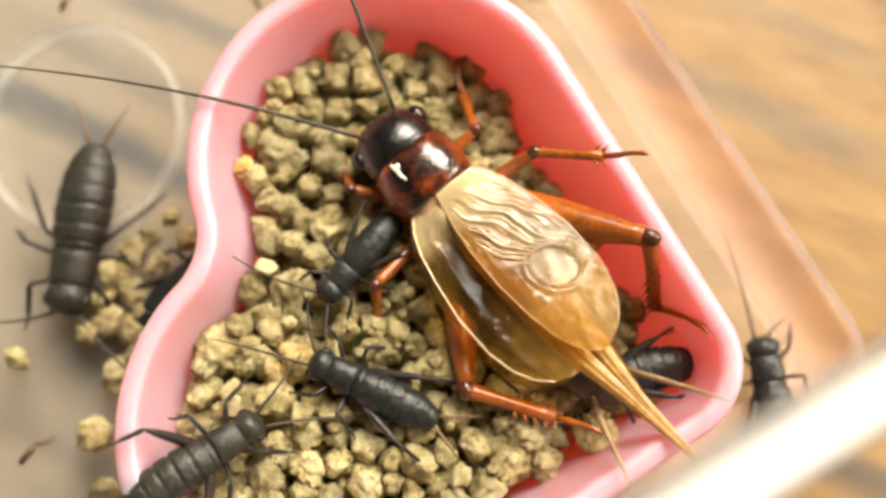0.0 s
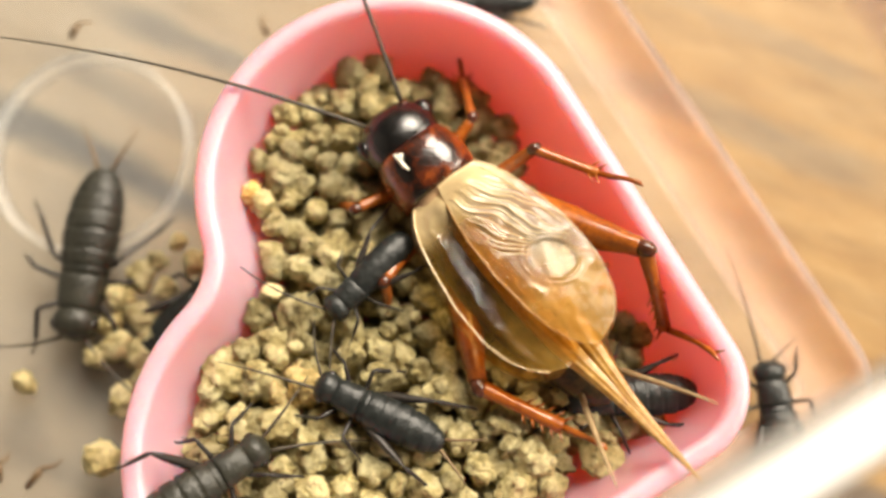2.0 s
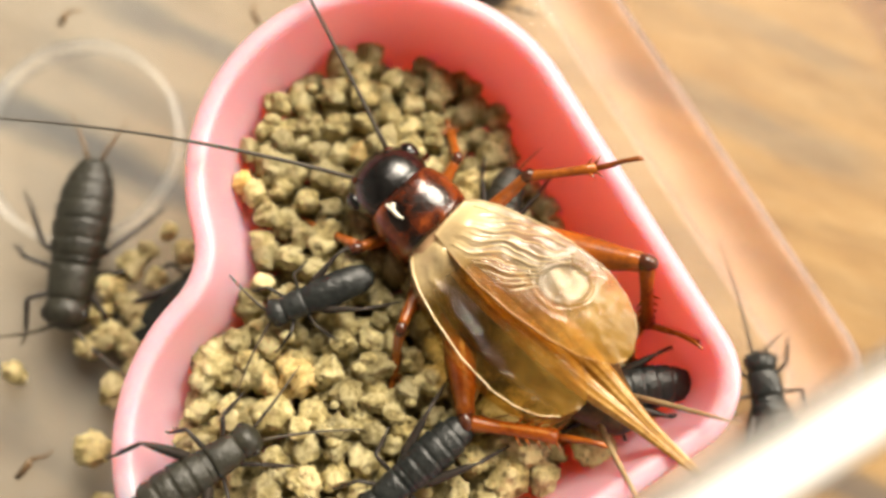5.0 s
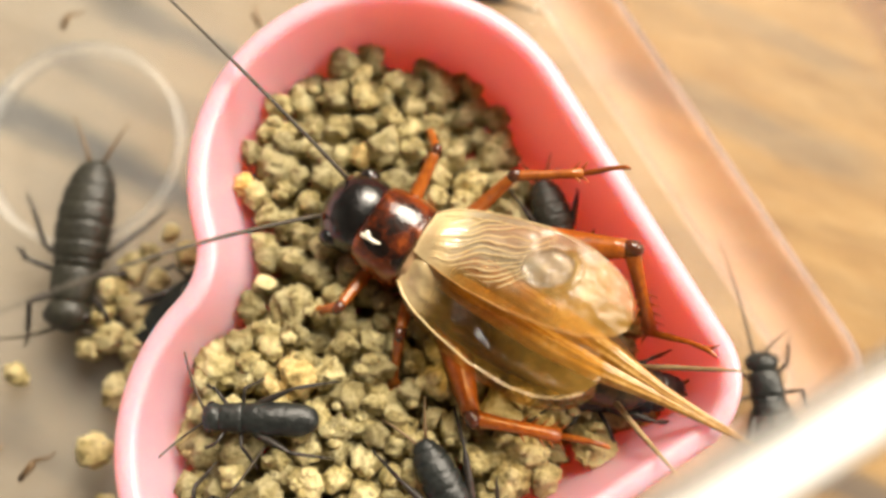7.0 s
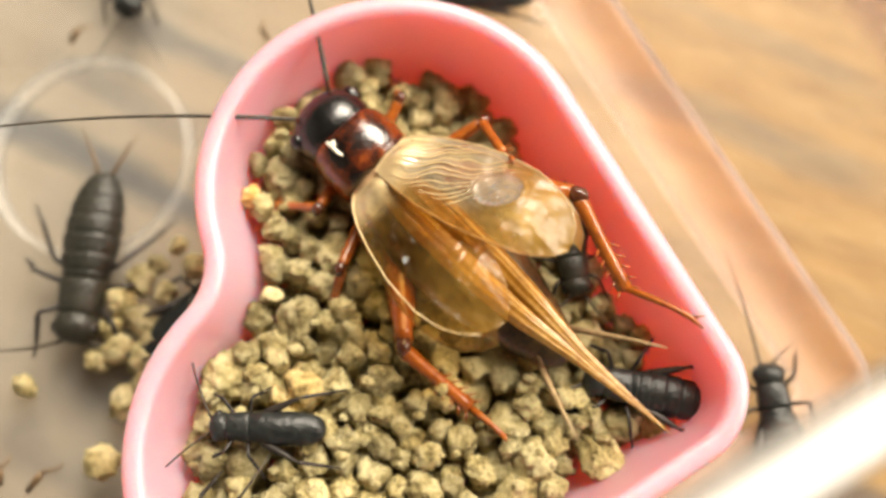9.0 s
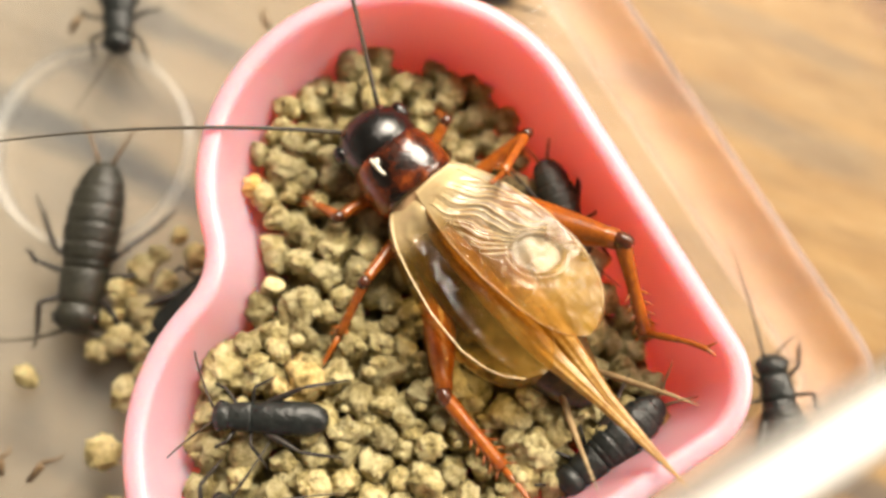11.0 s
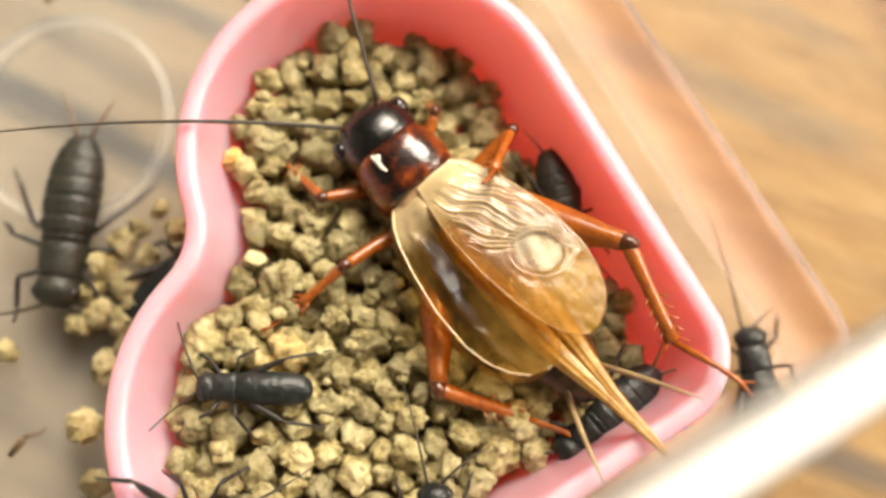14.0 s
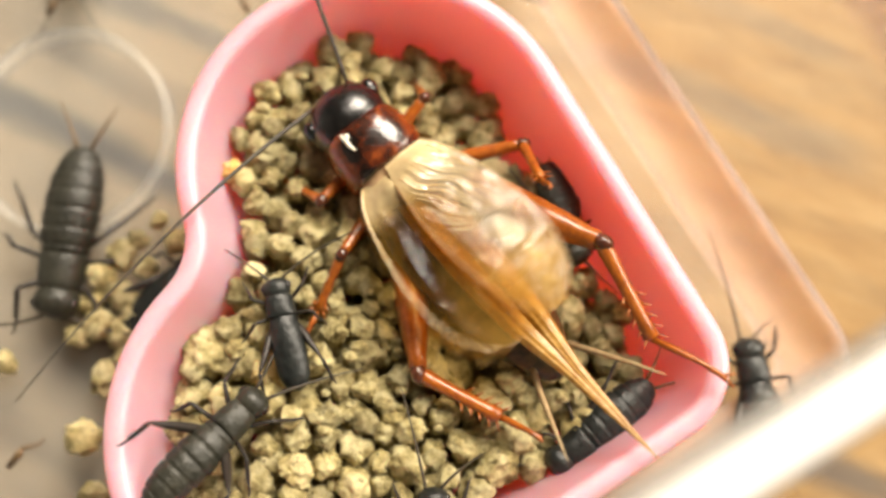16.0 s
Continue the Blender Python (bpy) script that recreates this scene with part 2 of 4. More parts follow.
LIP_GREY = sheet_material("cloudy_plastic", (0.80, 0.79, 0.76), (0.36, 0.35, 0.33), 0.3, 0.45, 1.1)
RIM_WHITE = speckled("milky_plastic", [(0.3, (0.80, 0.79, 0.77)), (0.7, (0.88, 0.87, 0.85))], 80, 900, 0.35, 0.00003)
NYMPH = speckled("black_cuticle", [(0.3, (0.005, 0.006, 0.006)), (0.7, (0.024, 0.027, 0.025))], 380, 1500, 0.36, 0.00020, 0.45)
NYMPH_GREY = speckled("dusty_cuticle", [(0.3, (0.009, 0.009, 0.006)), (0.7, (0.042, 0.040, 0.029))], 380, 1400, 0.42, 0.00022, 0.45)
NYMPH_LEG = speckled("dark_leg", [(0.3, (0.012, 0.010, 0.009)), (0.75, (0.045, 0.035, 0.028))], 600, 3000, 0.38, 0.00003)
BROWN_LEG = speckled("brown_leg", [(0.3, (0.10, 0.06, 0.03)), (0.7, (0.22, 0.14, 0.07))], 600, 2500, 0.5, 0.00004)
HEAD_BLACK = speckled("shiny_black", [(0.4, (0.003, 0.003, 0.003)), (0.8, (0.010, 0.005, 0.004))], 200, 2500, 0.24, 0.00012, 0.6, 0.6)
PRONOTUM = speckled("mottled_redbrown", [(0.44, (0.006, 0.003, 0.002)), (0.51, (0.09, 0.016, 0.004)), (0.59, (0.32, 0.068, 0.011))], 130, 420, 0.22, 0.00032, 0.6, 0.45)
LEG_AMBER = speckled("amber_leg", [(0.32, (0.14, 0.028, 0.004)), (0.50, (0.36, 0.09, 0.010)), (0.75, (0.55, 0.175, 0.022))], 300, 2200, 0.28, 0.00003, 0.6, 0.3)
LEG_KNEE = speckled("dark_knee", [(0.3, (0.025, 0.008, 0.004)), (0.7, (0.12, 0.030, 0.010))], 500, 2200, 0.25, 0.00003, 0.6, 0.4)
ANTENNA = speckled("antenna_dark", [(0.3, (0.025, 0.020, 0.014)), (0.7, (0.075, 0.058, 0.038))], 900, 3000, 0.45, 0.00002)
CERCUS = speckled("straw_cercus", [(0.3, (0.26, 0.17, 0.08)), (0.7, (0.46, 0.33, 0.18))], 700, 2600, 0.5, 0.00003)
HINDWING = speckled("straw_hindwing", [(0.3, (0.22, 0.09, 0.013)), (0.52, (0.40, 0.20, 0.038)), (0.75, (0.62, 0.40, 0.13))], 260, 1800, 0.32, 0.00006, 0.6, 0.3)


def edge_tinted(m, colour, start, end):
    """Lets a lighter colour take over towards the flanks."""
    t = m.node_tree
    b = t.nodes["Principled BSDF"]
    was = b.inputs["Base Color"].links[0].from_socket
    axes = t.nodes.new("ShaderNodeSeparateXYZ")
    t.links.new(coords(t), axes.inputs[0])
    size = t.nodes.new("ShaderNodeMath")
    size.operation = "ABSOLUTE"
    t.links.new(axes.outputs["X"], size.inputs[0])
    wide = t.nodes.new("ShaderNodeMapRange")
    wide.inputs["From Min"].default_value, wide.inputs["From Max"].default_value = start, end
    t.links.new(size.outputs[0], wide.inputs["Value"])
    broken = t.nodes.new("ShaderNodeMath")
    broken.operation = "MULTIPLY"
    t.links.new(wide.outputs[0], broken.inputs[0])
    t.links.new(ramp(t, noise_tex(t, coords(t), 330, 3), [(0.36, (0.15,) * 3), (0.55, (1.0,) * 3)]), broken.inputs[1])
    t.links.new(mixed(t, was, colour, broken.outputs[0]), b.inputs["Base Color"])


edge_tinted(PRONOTUM, (0.30, 0.065, 0.010), 0.0023, 0.0036)
ABDOMEN = speckled("dark_abdomen", [(0.40, (0.010, 0.008, 0.005)), (0.66, (0.13, 0.075, 0.026))], 200, 2400, 0.3, 0.00003, 0.6)
SKIN = speckled("pale_membrane", [(0.3, (0.42, 0.23, 0.11)), (0.7, (0.62, 0.42, 0.24))], 500, 2200, 0.35, 0.00004, 0.6)
PLASTER = speckled("wall_plaster", [(0.3, (0.22, 0.213, 0.205)), (0.7, (0.27, 0.262, 0.25))], 3, 90, 0.8, 0.0005)
FLAKE = speckled("pale_flake", [(0.3, (0.46, 0.38, 0.18)), (0.7, (0.68, 0.58, 0.33))], 500, 1800, 0.7, 0.00012)
ORANGE_FEED = speckled("orange_feed", [(0.3, (0.42, 0.20, 0.05)), (0.48, (0.66, 0.40, 0.12)), (0.60, (0.75, 0.60, 0.30))], 500, 1900, 0.8, 0.0003)
IVORY_GLINT = speckled("ivory_glint", [(0.3, (0.78, 0.72, 0.58)), (0.7, (0.88, 0.84, 0.72))], 900, 3000, 0.4, 0.00002)
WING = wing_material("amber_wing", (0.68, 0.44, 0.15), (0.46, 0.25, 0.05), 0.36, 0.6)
WING_LOWER = wing_material("golden_wing", (0.56, 0.33, 0.07), (0.34, 0.17, 0.025), 0.17)
MIRROR = sheet_material("wing_mirror", (0.95, 0.90, 0.78), (0.50, 0.50, 0.46), 0.12, 0.16, 1.35, 0.0004)
VEIN_AMBER = speckled("amber_vein", [(0.3, (0.22, 0.085, 0.015)), (0.7, (0.46, 0.24, 0.06))], 500, 2500, 0.35, 0.00002)
VEIN = speckled("pale_vein", [(0.3, (0.62, 0.44, 0.20)), (0.7, (0.78, 0.62, 0.36))], 500, 2500, 0.22, 0.00002, 0.7, 0.5)


# ---- building blocks (all lengths in millimetres) ----
def part(name, bm, mat, parent=None, label="", smooth=True, at=None):
    """Links a bmesh as one mesh object, under a thing or a part where one is given."""
    for v in bm.verts:
        v.co *= MM
    bmesh.ops.recalc_face_normals(bm, faces=bm.faces)
    me = bpy.data.meshes.new(name)
    bm.to_mesh(me)
    bm.free()
    me.materials.append(mat)
    if smooth:
        me.polygons.foreach_set("use_smooth", [True] * len(me.polygons))
    ob = new(name, me)
    ob.parent = parent
    if at is not None:
        ob.matrix_basis = at
    if label:
        ob["label"] = label
    return ob


def mpose(x, y, z, rx=0, ry=0, rz=0):
    return pose(x * MM, y * MM, z * MM, rx, ry, rz)


def bridge(bm, rings, closed=True, caps=(False, False)):
    """Joins rings of points (equal counts) into a skin."""
    vs = [[bm.verts.new(p) for p in r] for r in rings]
    n = len(vs[0])
    for a, b in zip(vs, vs[1:]):
        for i in range(n if closed else n - 1):
            j = (i + 1) % n
            bm.faces.new((a[i], a[j], b[j], b[i]))
    for end, r in zip(caps, (vs[0], vs[-1])):
        if end:
            mid = bm.verts.new(sum((v.co for v in r), Vector()) / n)
            for i in range(n):
                bm.faces.new((r[i], r[(i + 1) % n], mid))
    return vs


def tube(bm, pts, radii, n=8, flat=1.0):
    """A tapering tube along points."""
    pts = [Vector(p) for p in pts]
    rings = []
    for i, p in enumerate(pts):
        d = (pts[min(i + 1, len(pts) - 1)] - pts[max(i - 1, 0)]).normalized()
        side = d.cross(Vector((0, 0, 1)))
        side = side.normalized() if side.length > 1e-4 else Vector((1, 0, 0))
        up = side.cross(d)
        rings.append([p + (side * math.cos(a) * flat + up * math.sin(a)) * radii[i] for a in (2 * math.pi * k / n for k in range(n))])
    bridge(bm, rings, True, (True, True))


def loft(bm, rows, n=28, power=1.0):
    """A body along y: rows of y, half width, centre height, half height."""
    rings = []
    for y, w, zc, h in rows:
        ring = []
        for k in range(n):
            a = 2 * math.pi * k / n
            c, s = math.cos(a), math.sin(a)
            ring.append(Vector((w * math.copysign(abs(c) ** power, c), y, zc + h * math.copysign(abs(s) ** power, s))))
        rings.append(ring)
    bridge(bm, rings, True, (True, True))


def smooth_rows(rows, steps):
    """Rows taken at even steps along a smooth curve through the given ones."""
    rows = np.array(rows, float)
    t = np.linspace(0, len(rows) - 1, steps)
    out = []
    for u in t:
        i = min(int(u), len(rows) - 2)
        f = u - i
        p0, p1, p2, p3 = rows[max(i - 1, 0)], rows[i], rows[i + 1], rows[min(i + 2, len(rows) - 1)]
        out.append(0.5 * (2 * p1 + (p2 - p0) * f + (2 * p0 - 5 * p1 + 4 * p2 - p3) * f * f + (3 * p1 - p0 - 3 * p2 + p3) * f ** 3))
    return [tuple(r) for r in out]


def ball(bm, c, rx, ry, rz, u=14, v=9):
    geo = bmesh.ops.create_uvsphere(bm, u_segments=u, v_segments=v, radius=1.0)
    for q in geo["verts"]:
        q.co = Vector(c) + Vector((q.co.x * rx, q.co.y * ry, q.co.z * rz))


def aim(a, b, up=(0, 0, 1)):
    """A pose at a whose y axis points to b (millimetres in, metres out)."""
    a, b = Vector(a), Vector(b)
    y = (b - a).normalized()
    x = y.cross(Vector(up))
    x = x.normalized() if x.length > 1e-5 else Vector((1, 0, 0))
    z = x.cross(y)
    m = Matrix((x, y, z)).transposed().to_4x4()
    return Matrix.Translation(a * MM) @ m


# ---- room, table and clear case ----
def box(bm, x0, x1, y0, y1, z0, z1):
    lo, hi = [Vector((x, y, z0)) for x, y in ((x0, y0), (x1, y0), (x1, y1), (x0, y1))], [Vector((x, y, z1)) for x, y in ((x0, y0), (x1, y0), (x1, y1), (x0, y1))]
    a, b = [bm.verts.new(p) for p in lo], [bm.verts.new(p) for p in hi]
    bm.faces.new(a[::-1])
    bm.faces.new(b)
    for k in range(4):
        bm.faces.new((a[k], a[(k + 1) % 4], b[(k + 1) % 4], b[k]))


def room_wall(name, boxes, label, mat):
    bm = bmesh.new()
    for b in boxes:
        box(bm, *b)
    tagged(part(name, bm, mat, smooth=False), label, "wall", kind="structure")


room_wall("wall_north", [(-1900, -250, 1200, 1350, -750, 2600), (1150, 2400, 1200, 1350, -750, 2600), (-250, 1150, 1200, 1350, -750, 750), (-250, 1150, 1200, 1350, 1850, 2600)],
          "plain plastered wall with a window opening", PLASTER)
room_wall("wall_west", [(-2050, -1900, -2400, 1350, -750, 2600)], "plain plastered wall", PLASTER)
room_wall("wall_east", [(2400, 2550, -2400, -250, -750, 2600), (2400, 2550, -250, 1150, -750, 950), (2400, 2550, -250, 1150, 2150, 2600), (2400, 2550, 1150, 1350, -750, 2600)],
          "plain plastered wall with a window opening", PLASTER)
room_wall("wall_south", [(-1900, 2400, -2400, -2250, -750, 2600)], "plain plastered wall", PLASTER)
room_wall("ceiling", [(-2050, 2550, -2400, 1350, 2600, 2700)], "plain plastered ceiling", PLASTER)
room_wall("floor", [(-2050, 2550, -2400, 1350, -850, -750)], "plain brown floor", BROWN_LEG)

bm = bmesh.new()
bmesh.ops.create_grid(bm, x_segments=2, y_segments=2, size=800)
for v in bm.verts:
    v.co.z = -4.0
edge = bmesh.ops.extrude_face_region(bm, geom=list(bm.faces))
for v in edge["geom"]:
    if isinstance(v, bmesh.types.BMVert):
        v.co.z -= 30
tagged(part("table_top", bm, WOOD, smooth=False), "orange-brown varnished wooden table top with dark grain streaks", "table", kind="structure")

CASE_TURN = 30.7


def rounded_rect(x0, x1, y0, y1, r, z, n=7):
    pts = []
    for cx, cy, a0 in ((x1 - r, y1 - r, 0), (x0 + r, y1 - r, 90), (x0 + r, y0 + r, 180), (x1 - r, y0 + r, 270)):
        for k in range(n):
            a = radians(a0 + 90 * k / (n - 1))
            pts.append(Vector((cx + r * math.cos(a), cy + r * math.sin(a), z)))
    return pts


def case_ring(inset, z):
    return rounded_rect(-82 + inset, 26.4 - inset + 0.28 * max(z - 4, 0), -26.9 - 2.6 * max(1 - z / 37, 0) + inset, 92 - inset, max(6 - inset, 1.5), z)


case = tagged(new("insect_case"), "clear plastic insect case with a milky rim on the table", "container")
case.matrix_world = mpose(0, 0, 0, 0, 0, CASE_TURN)
bm = bmesh.new()
bridge(bm, [case_ring(4.5, -0.02), case_ring(4.5, -1.1)], True, (True, True))
floor_panel = part("floor_panel", bm, CLEAR, case, "scratched clear plastic bottom", smooth=False)
bm = bmesh.new()
bridge(bm, [case_ring(i, z) for i, z in ((5.0, 0.02), (3.4, 0.3), (2.0, 1.2), (1.3, 2.6), (1.0, 4.0), (0.0, 4.0), (0.2, 2.0), (1.2, 0.2), (3.0, -0.9), (5.0, -1.18))])
foot_fillet = part("corner_moulding", bm, FROST, case, "frosted rounded corner of the clear bottom")
bm = bmesh.new()
bridge(bm, [case_ring(i, z) for i, z in ((1.0, 4.0), (3.6, 36.6), (2.6, 36.6), (0.0, 4.0))])
side_wall = part("side_wall", bm, WALL_CLEAR, case, "clear plastic side wall")
bm = bmesh.new()
lip = [case_ring(i, z) for i, z in ((3.4, 36.6), (4.9, 36.7), (5.3, 37.4), (5.0, 38.2), (4.2, 38.7), (3.0, 38.4), (2.4, 37.6), (2.6, 36.6))]
bridge(bm, lip + lip[:1])
part("rim", bm, RIM_WHITE, case, "milky white plastic rim")
bm = bmesh.new()
bridge(bm, [case_ring(i, z) for i, z in ((5.2, 37.3), (5.7, 37.2), (6.1, 36.9), (6.2, 36.3), (6.1, 36.3), (5.9, 36.7), (5.6, 36.9), (5.2, 37.0))])
inner_lip = part("inner_lip", bm, LIP_GREY, case, "cloudy grey inner edge of the rim")
for ob in (floor_panel, foot_fillet, side_wall, inner_lip):
    ob.visible_shadow = False
bm = bmesh.new()
rings = []
for k in range(64):
    a = 2 * math.pi * k / 64
    rings.append([Vector(((9.3 + r) * math.cos(a), (9.8 + r) * math.sin(a), z)) for r, z in ((-0.42, -3.2), (-0.3, -1.3), (0.3, -1.3), (0.42, -3.2))])
bridge(bm, rings + rings[:1])
foot_ring = part("foot_ring", bm, RING_FROST, case, "round moulded foot under the clear bottom", at=mpose(0, 0, 0, 0, 0, -CASE_TURN) @ mpose(-34.5, 12.6, 0))
foot_ring.visible_shadow = False

# ---- heart dish ----
# two round lobes, two straight sides (their outward directions in degrees), a rounded tip and a hollow notch
LOBES = ((-4.31, 5.48, 15.94), (-8.72, -15.29, 15.72))
SIDES = (29.8, 302.7)
TIP_R, NOTCH_R = 6.23, 5.37
RIM_H = 13.4


def heart(inset, z, n=14):
    """The heart's outline, drawn in by inset, from arcs about fixed centres."""
    (ux, uy, ur), (lx, ly, lr) = LOBES
    a, b = (radians(d) for d in SIDES)
    d1 = ux * math.cos(a) + uy * math.sin(a) + ur - TIP_R
    d2 = lx * math.cos(b) + ly * math.sin(b) + lr - TIP_R
    det = math.sin(b - a)
    tip = ((d1 * math.sin(b) - d2 * math.sin(a)) / det, (d2 * math.cos(a) - d1 * math.cos(b)) / det)
    gap = math.hypot(ux - lx, uy - ly)
    p, q = ur + NOTCH_R, lr + NOTCH_R
    f = (p * p - q * q + gap * gap) / (2 * gap)
    h = math.sqrt(p * p - f * f)
    ex, ey = (lx - ux) / gap, (ly - uy) / gap
    notch = (ux + ex * f + ey * h, uy + ey * f - ex * h)
    up = math.atan2(notch[1] - uy, notch[0] - ux) % (2 * math.pi)
    low = math.atan2(notch[1] - ly, notch[0] - lx) % (2 * math.pi)
    arcs = [(tip, TIP_R - inset, b - 2 * math.pi, a, n), ((ux, uy), ur - inset, a, up, 3 * n),
            (notch, NOTCH_R + inset, up + math.pi, low + math.pi, n), ((lx, ly), lr - inset, low, b, 3 * n)]
    pts = []
    for (cx, cy), r, a0, a1, k in arcs:
        for i in (range(1, k - 1) if cx == notch[0] else range(k)):
            t = a0 + (a1 - a0) * i / (k - 1)
            pts.append(Vector((cx + r * math.cos(t), cy + r * math.sin(t), z)))
    return pts[::-1]


bm = bmesh.new()
profile = [(3.4, 0.05), (2.7, 0.3), (0.6, 11.4), (0.2, 11.9), (0.0, 12.3), (0.03, 12.75), (0.14, 13.08), (0.35, 13.27), (0.65, 13.36), (0.98, RIM_H), (1.3, 13.37), (1.56, 13.27), (1.74, 13.02), (1.84, 12.6), (1.98, 12.0), (3.95, 3.6), (4.3, 2.5), (5.0, 1.75), (6.2, 1.5)]
rings = [heart(i, z) for i, z in profile]
vs = bridge(bm, rings)
bm.faces.new(vs[0])
bm.faces.new(vs[-1])
tagged(part("heart_dish", bm, PINK), "glossy pink plastic heart-shaped dish holding feed pellets", "dish")

HEART_EDGE = np.array([(q.x, q.y) for q in heart(0, 0)])


def inside(x, y, clear):
    """Whether a place lies within the heart, at least clear away from its outline."""
    a, b = HEART_EDGE, np.roll(HEART_EDGE, -1, 0)
    d = b - a
    f = np.clip(((x - a[:, 0]) * d[:, 0] + (y - a[:, 1]) * d[:, 1]) / ((d ** 2).sum(1) + 1e-9), 0, 1)
    if np.hypot(a[:, 0] + f * d[:, 0] - x, a[:, 1] + f * d[:, 1] - y).min() < clear:
        return False
    rise = (a[:, 1] > y) != (b[:, 1] > y)
    return bool(np.count_nonzero(rise & (x < d[:, 0] * (y - a[:, 1]) / np.where(rise, d[:, 1], 1.0) + a[:, 0])) % 2)


# ---- feed pellets ----
def pellet_shape(seed):
    """A lumpy, crumbly pellet about two millimetres across."""
    rng = random.Random(seed)
    bm = bmesh.new()
    bmesh.ops.create_icosphere(bm, subdivisions=4, radius=1.0)
    sx, sy, sz = rng.uniform(0.9, 1.15), rng.uniform(0.85, 1.05), rng.uniform(0.75, 0.95)
    off = Vector((rng.uniform(0, 90), rng.uniform(0, 90), rng.uniform(0, 90)))
    cuts = [(Vector((rng.gauss(0, 1), rng.gauss(0, 1), rng.gauss(0, 1))).normalized(), rng.uniform(0.60, 0.90)) for _ in range(9)]
    for v in bm.verts:
        p = v.co.copy()
        for d, lim in cuts:
            over = p.dot(d) - lim
            if over > 0:
                p -= d * over * 0.9
        p *= 1.05 + 0.22 * noise.noise(p * 1.7 + off) + 0.20 * noise.noise(p * 3.6 + off) + 0.22 * abs(noise.noise(p * 6.5 + off)) + 0.16 * noise.noise(p * 11 + off)
        v.co = Vector((p.x * sx, p.y * sy, p.z * sz)) * 0.93
    return bm


def pellet_mesh(seed):
    bm = pellet_shape(seed)
    bmesh.ops.scale(bm, vec=(MM, MM, MM), verts=bm.verts)
    me = bpy.data.meshes.new("pellet")
    bm.to_mesh(me)
    bm.free()
    me.materials.append(PELLET)
    me.polygons.foreach_set("use_smooth", [True] * len(me.polygons))
    return me


PELLET_MESHES = [pellet_mesh(s) for s in range(14)]
rng = random.Random(11)


def fill_height(x, y):
    """How high the feed lies: level by the lobes, thin along the far straight side."""
    thin = min(max((x * 0.87 + y * 0.5 - 2.0) / 11.0, 0.0), 1.0)
    h = 8.9 - 3.3 * thin + 1.2 * thin * min(max((-9 - y) / 6, 0), 1)
    return max(h + 0.5 * noise.noise(Vector((x * 0.12, y * 0.12, 3.0))), 4.3)


FAR_FEED = [(-9.6, 17.3, 1.41), (-11.5, 14.7, 1.67), (-14.4, 13.7, 1.48), (-9.0, 12.1, 1.67), (-15.7, 9.9, 1.67), (-12.3, 11.4, 1.41), (-17.0, 6.9, 1.11), (-16.3, 4.2, 1.30),
           (-13.4, 2.9, 1.48), (-11.5, 1.5, 1.48), (-11.7, -1.1, 1.85), (-14.4, -0.1, 1.48), (-6.2, 17.0, 1.48), (-3.3, 15.1, 1.30), (-1.1, 13.3, 1.67), (1.5, 15.5, 1.67),
           (2.9, 13.8, 1.30), (2.1, 10.8, 1.85), (-5.0, 13.6, 1.67), (-5.2, 11.8, 1.30), (3.9, 7.7, 1.30), (1.2, 7.8, 1.11), (-10.1, 5.6, 1.48), (-12.9, 6.6, 1.30),
           (-14.0, 9.6, 1.30)]
NEAR_FEED = [(-19.4, -9.8, 2.00), (-14.4, -3.0, 1.16), (-20.3, -12.2, 1.45), (-14.6, -9.9, 1.82), (-14.3, -6.5, 2.18), (-11.4, -8.6, 1.45), (-6.6, -7.1, 1.82), (-8.5, -8.4, 1.45),
           (-5.8, -11.6, 2.00), (-9.3, -11.9, 1.63), (-4.1, -9.3, 1.63), (-2.0, -11.9, 1.45), (-3.2, -15.9, 1.63), (-6.6, -16.1, 1.82), (-8.8, -15.1, 1.63), (-9.5, -17.6, 1.63),
           (-12.8, -18.2, 1.63), (-17.9, -17.6, 1.82), (-20.5, -14.8, 1.82), (-4.2, -18.7, 1.82), (-1.3, -18.2, 1.45), (-0.3, -19.6, 1.63), (-7.9, -19.9, 1.45), (-10.8, -20.1, 1.45),
           (-20.0, -19.0, 1.82), (-15.9, -20.4, 1.63)]
placed = []


def rest_height(x, y, r):
    """Where a pellet of that size comes to rest on those that lie there."""
    z = 1.5 + r * 0.8
    for a, b, c, q in placed:
        dd, reach = (a - x) ** 2 + (b - y) ** 2, (r + q) * 0.73
        if dd < reach * reach:
            z = max(z, c + math.sqrt(reach * reach - dd) * 0.9)
    return z


def pour(turns, lower):
    """Drops pellets where they come to lie lowest, up to the level of the feed."""
    for turn in range(turns):
        best = None
        for _ in range(7):
            x, y = rng.uniform(-28, 22), rng.uniform(-34, 20)
            r = rng.choice((1.1, 1.3, 1.5, 1.6, 1.75, 1.9, 2.05))
            if not inside(x, y, 2.7 + 0.5 * r):
                continue
            z = rest_height(x, y, r)
            if z + r * 0.6 <= fill_height(x, y) - lower and inside(x, y, 1.9 + 0.235 * (12 - z) + 0.60 * r) and (best is None or z < best[2]):
                best = (x, y, z, r)
        if best:
            placed.append(best)


pour(420, 3.4)
below = len(placed)
for x, y, r in FAR_FEED + NEAR_FEED:
    placed.append((x, y, min(rest_height(x, y, r), fill_height(x, y) - 0.2 * r), r))
above = len(placed)
pour(3000, 0.0)


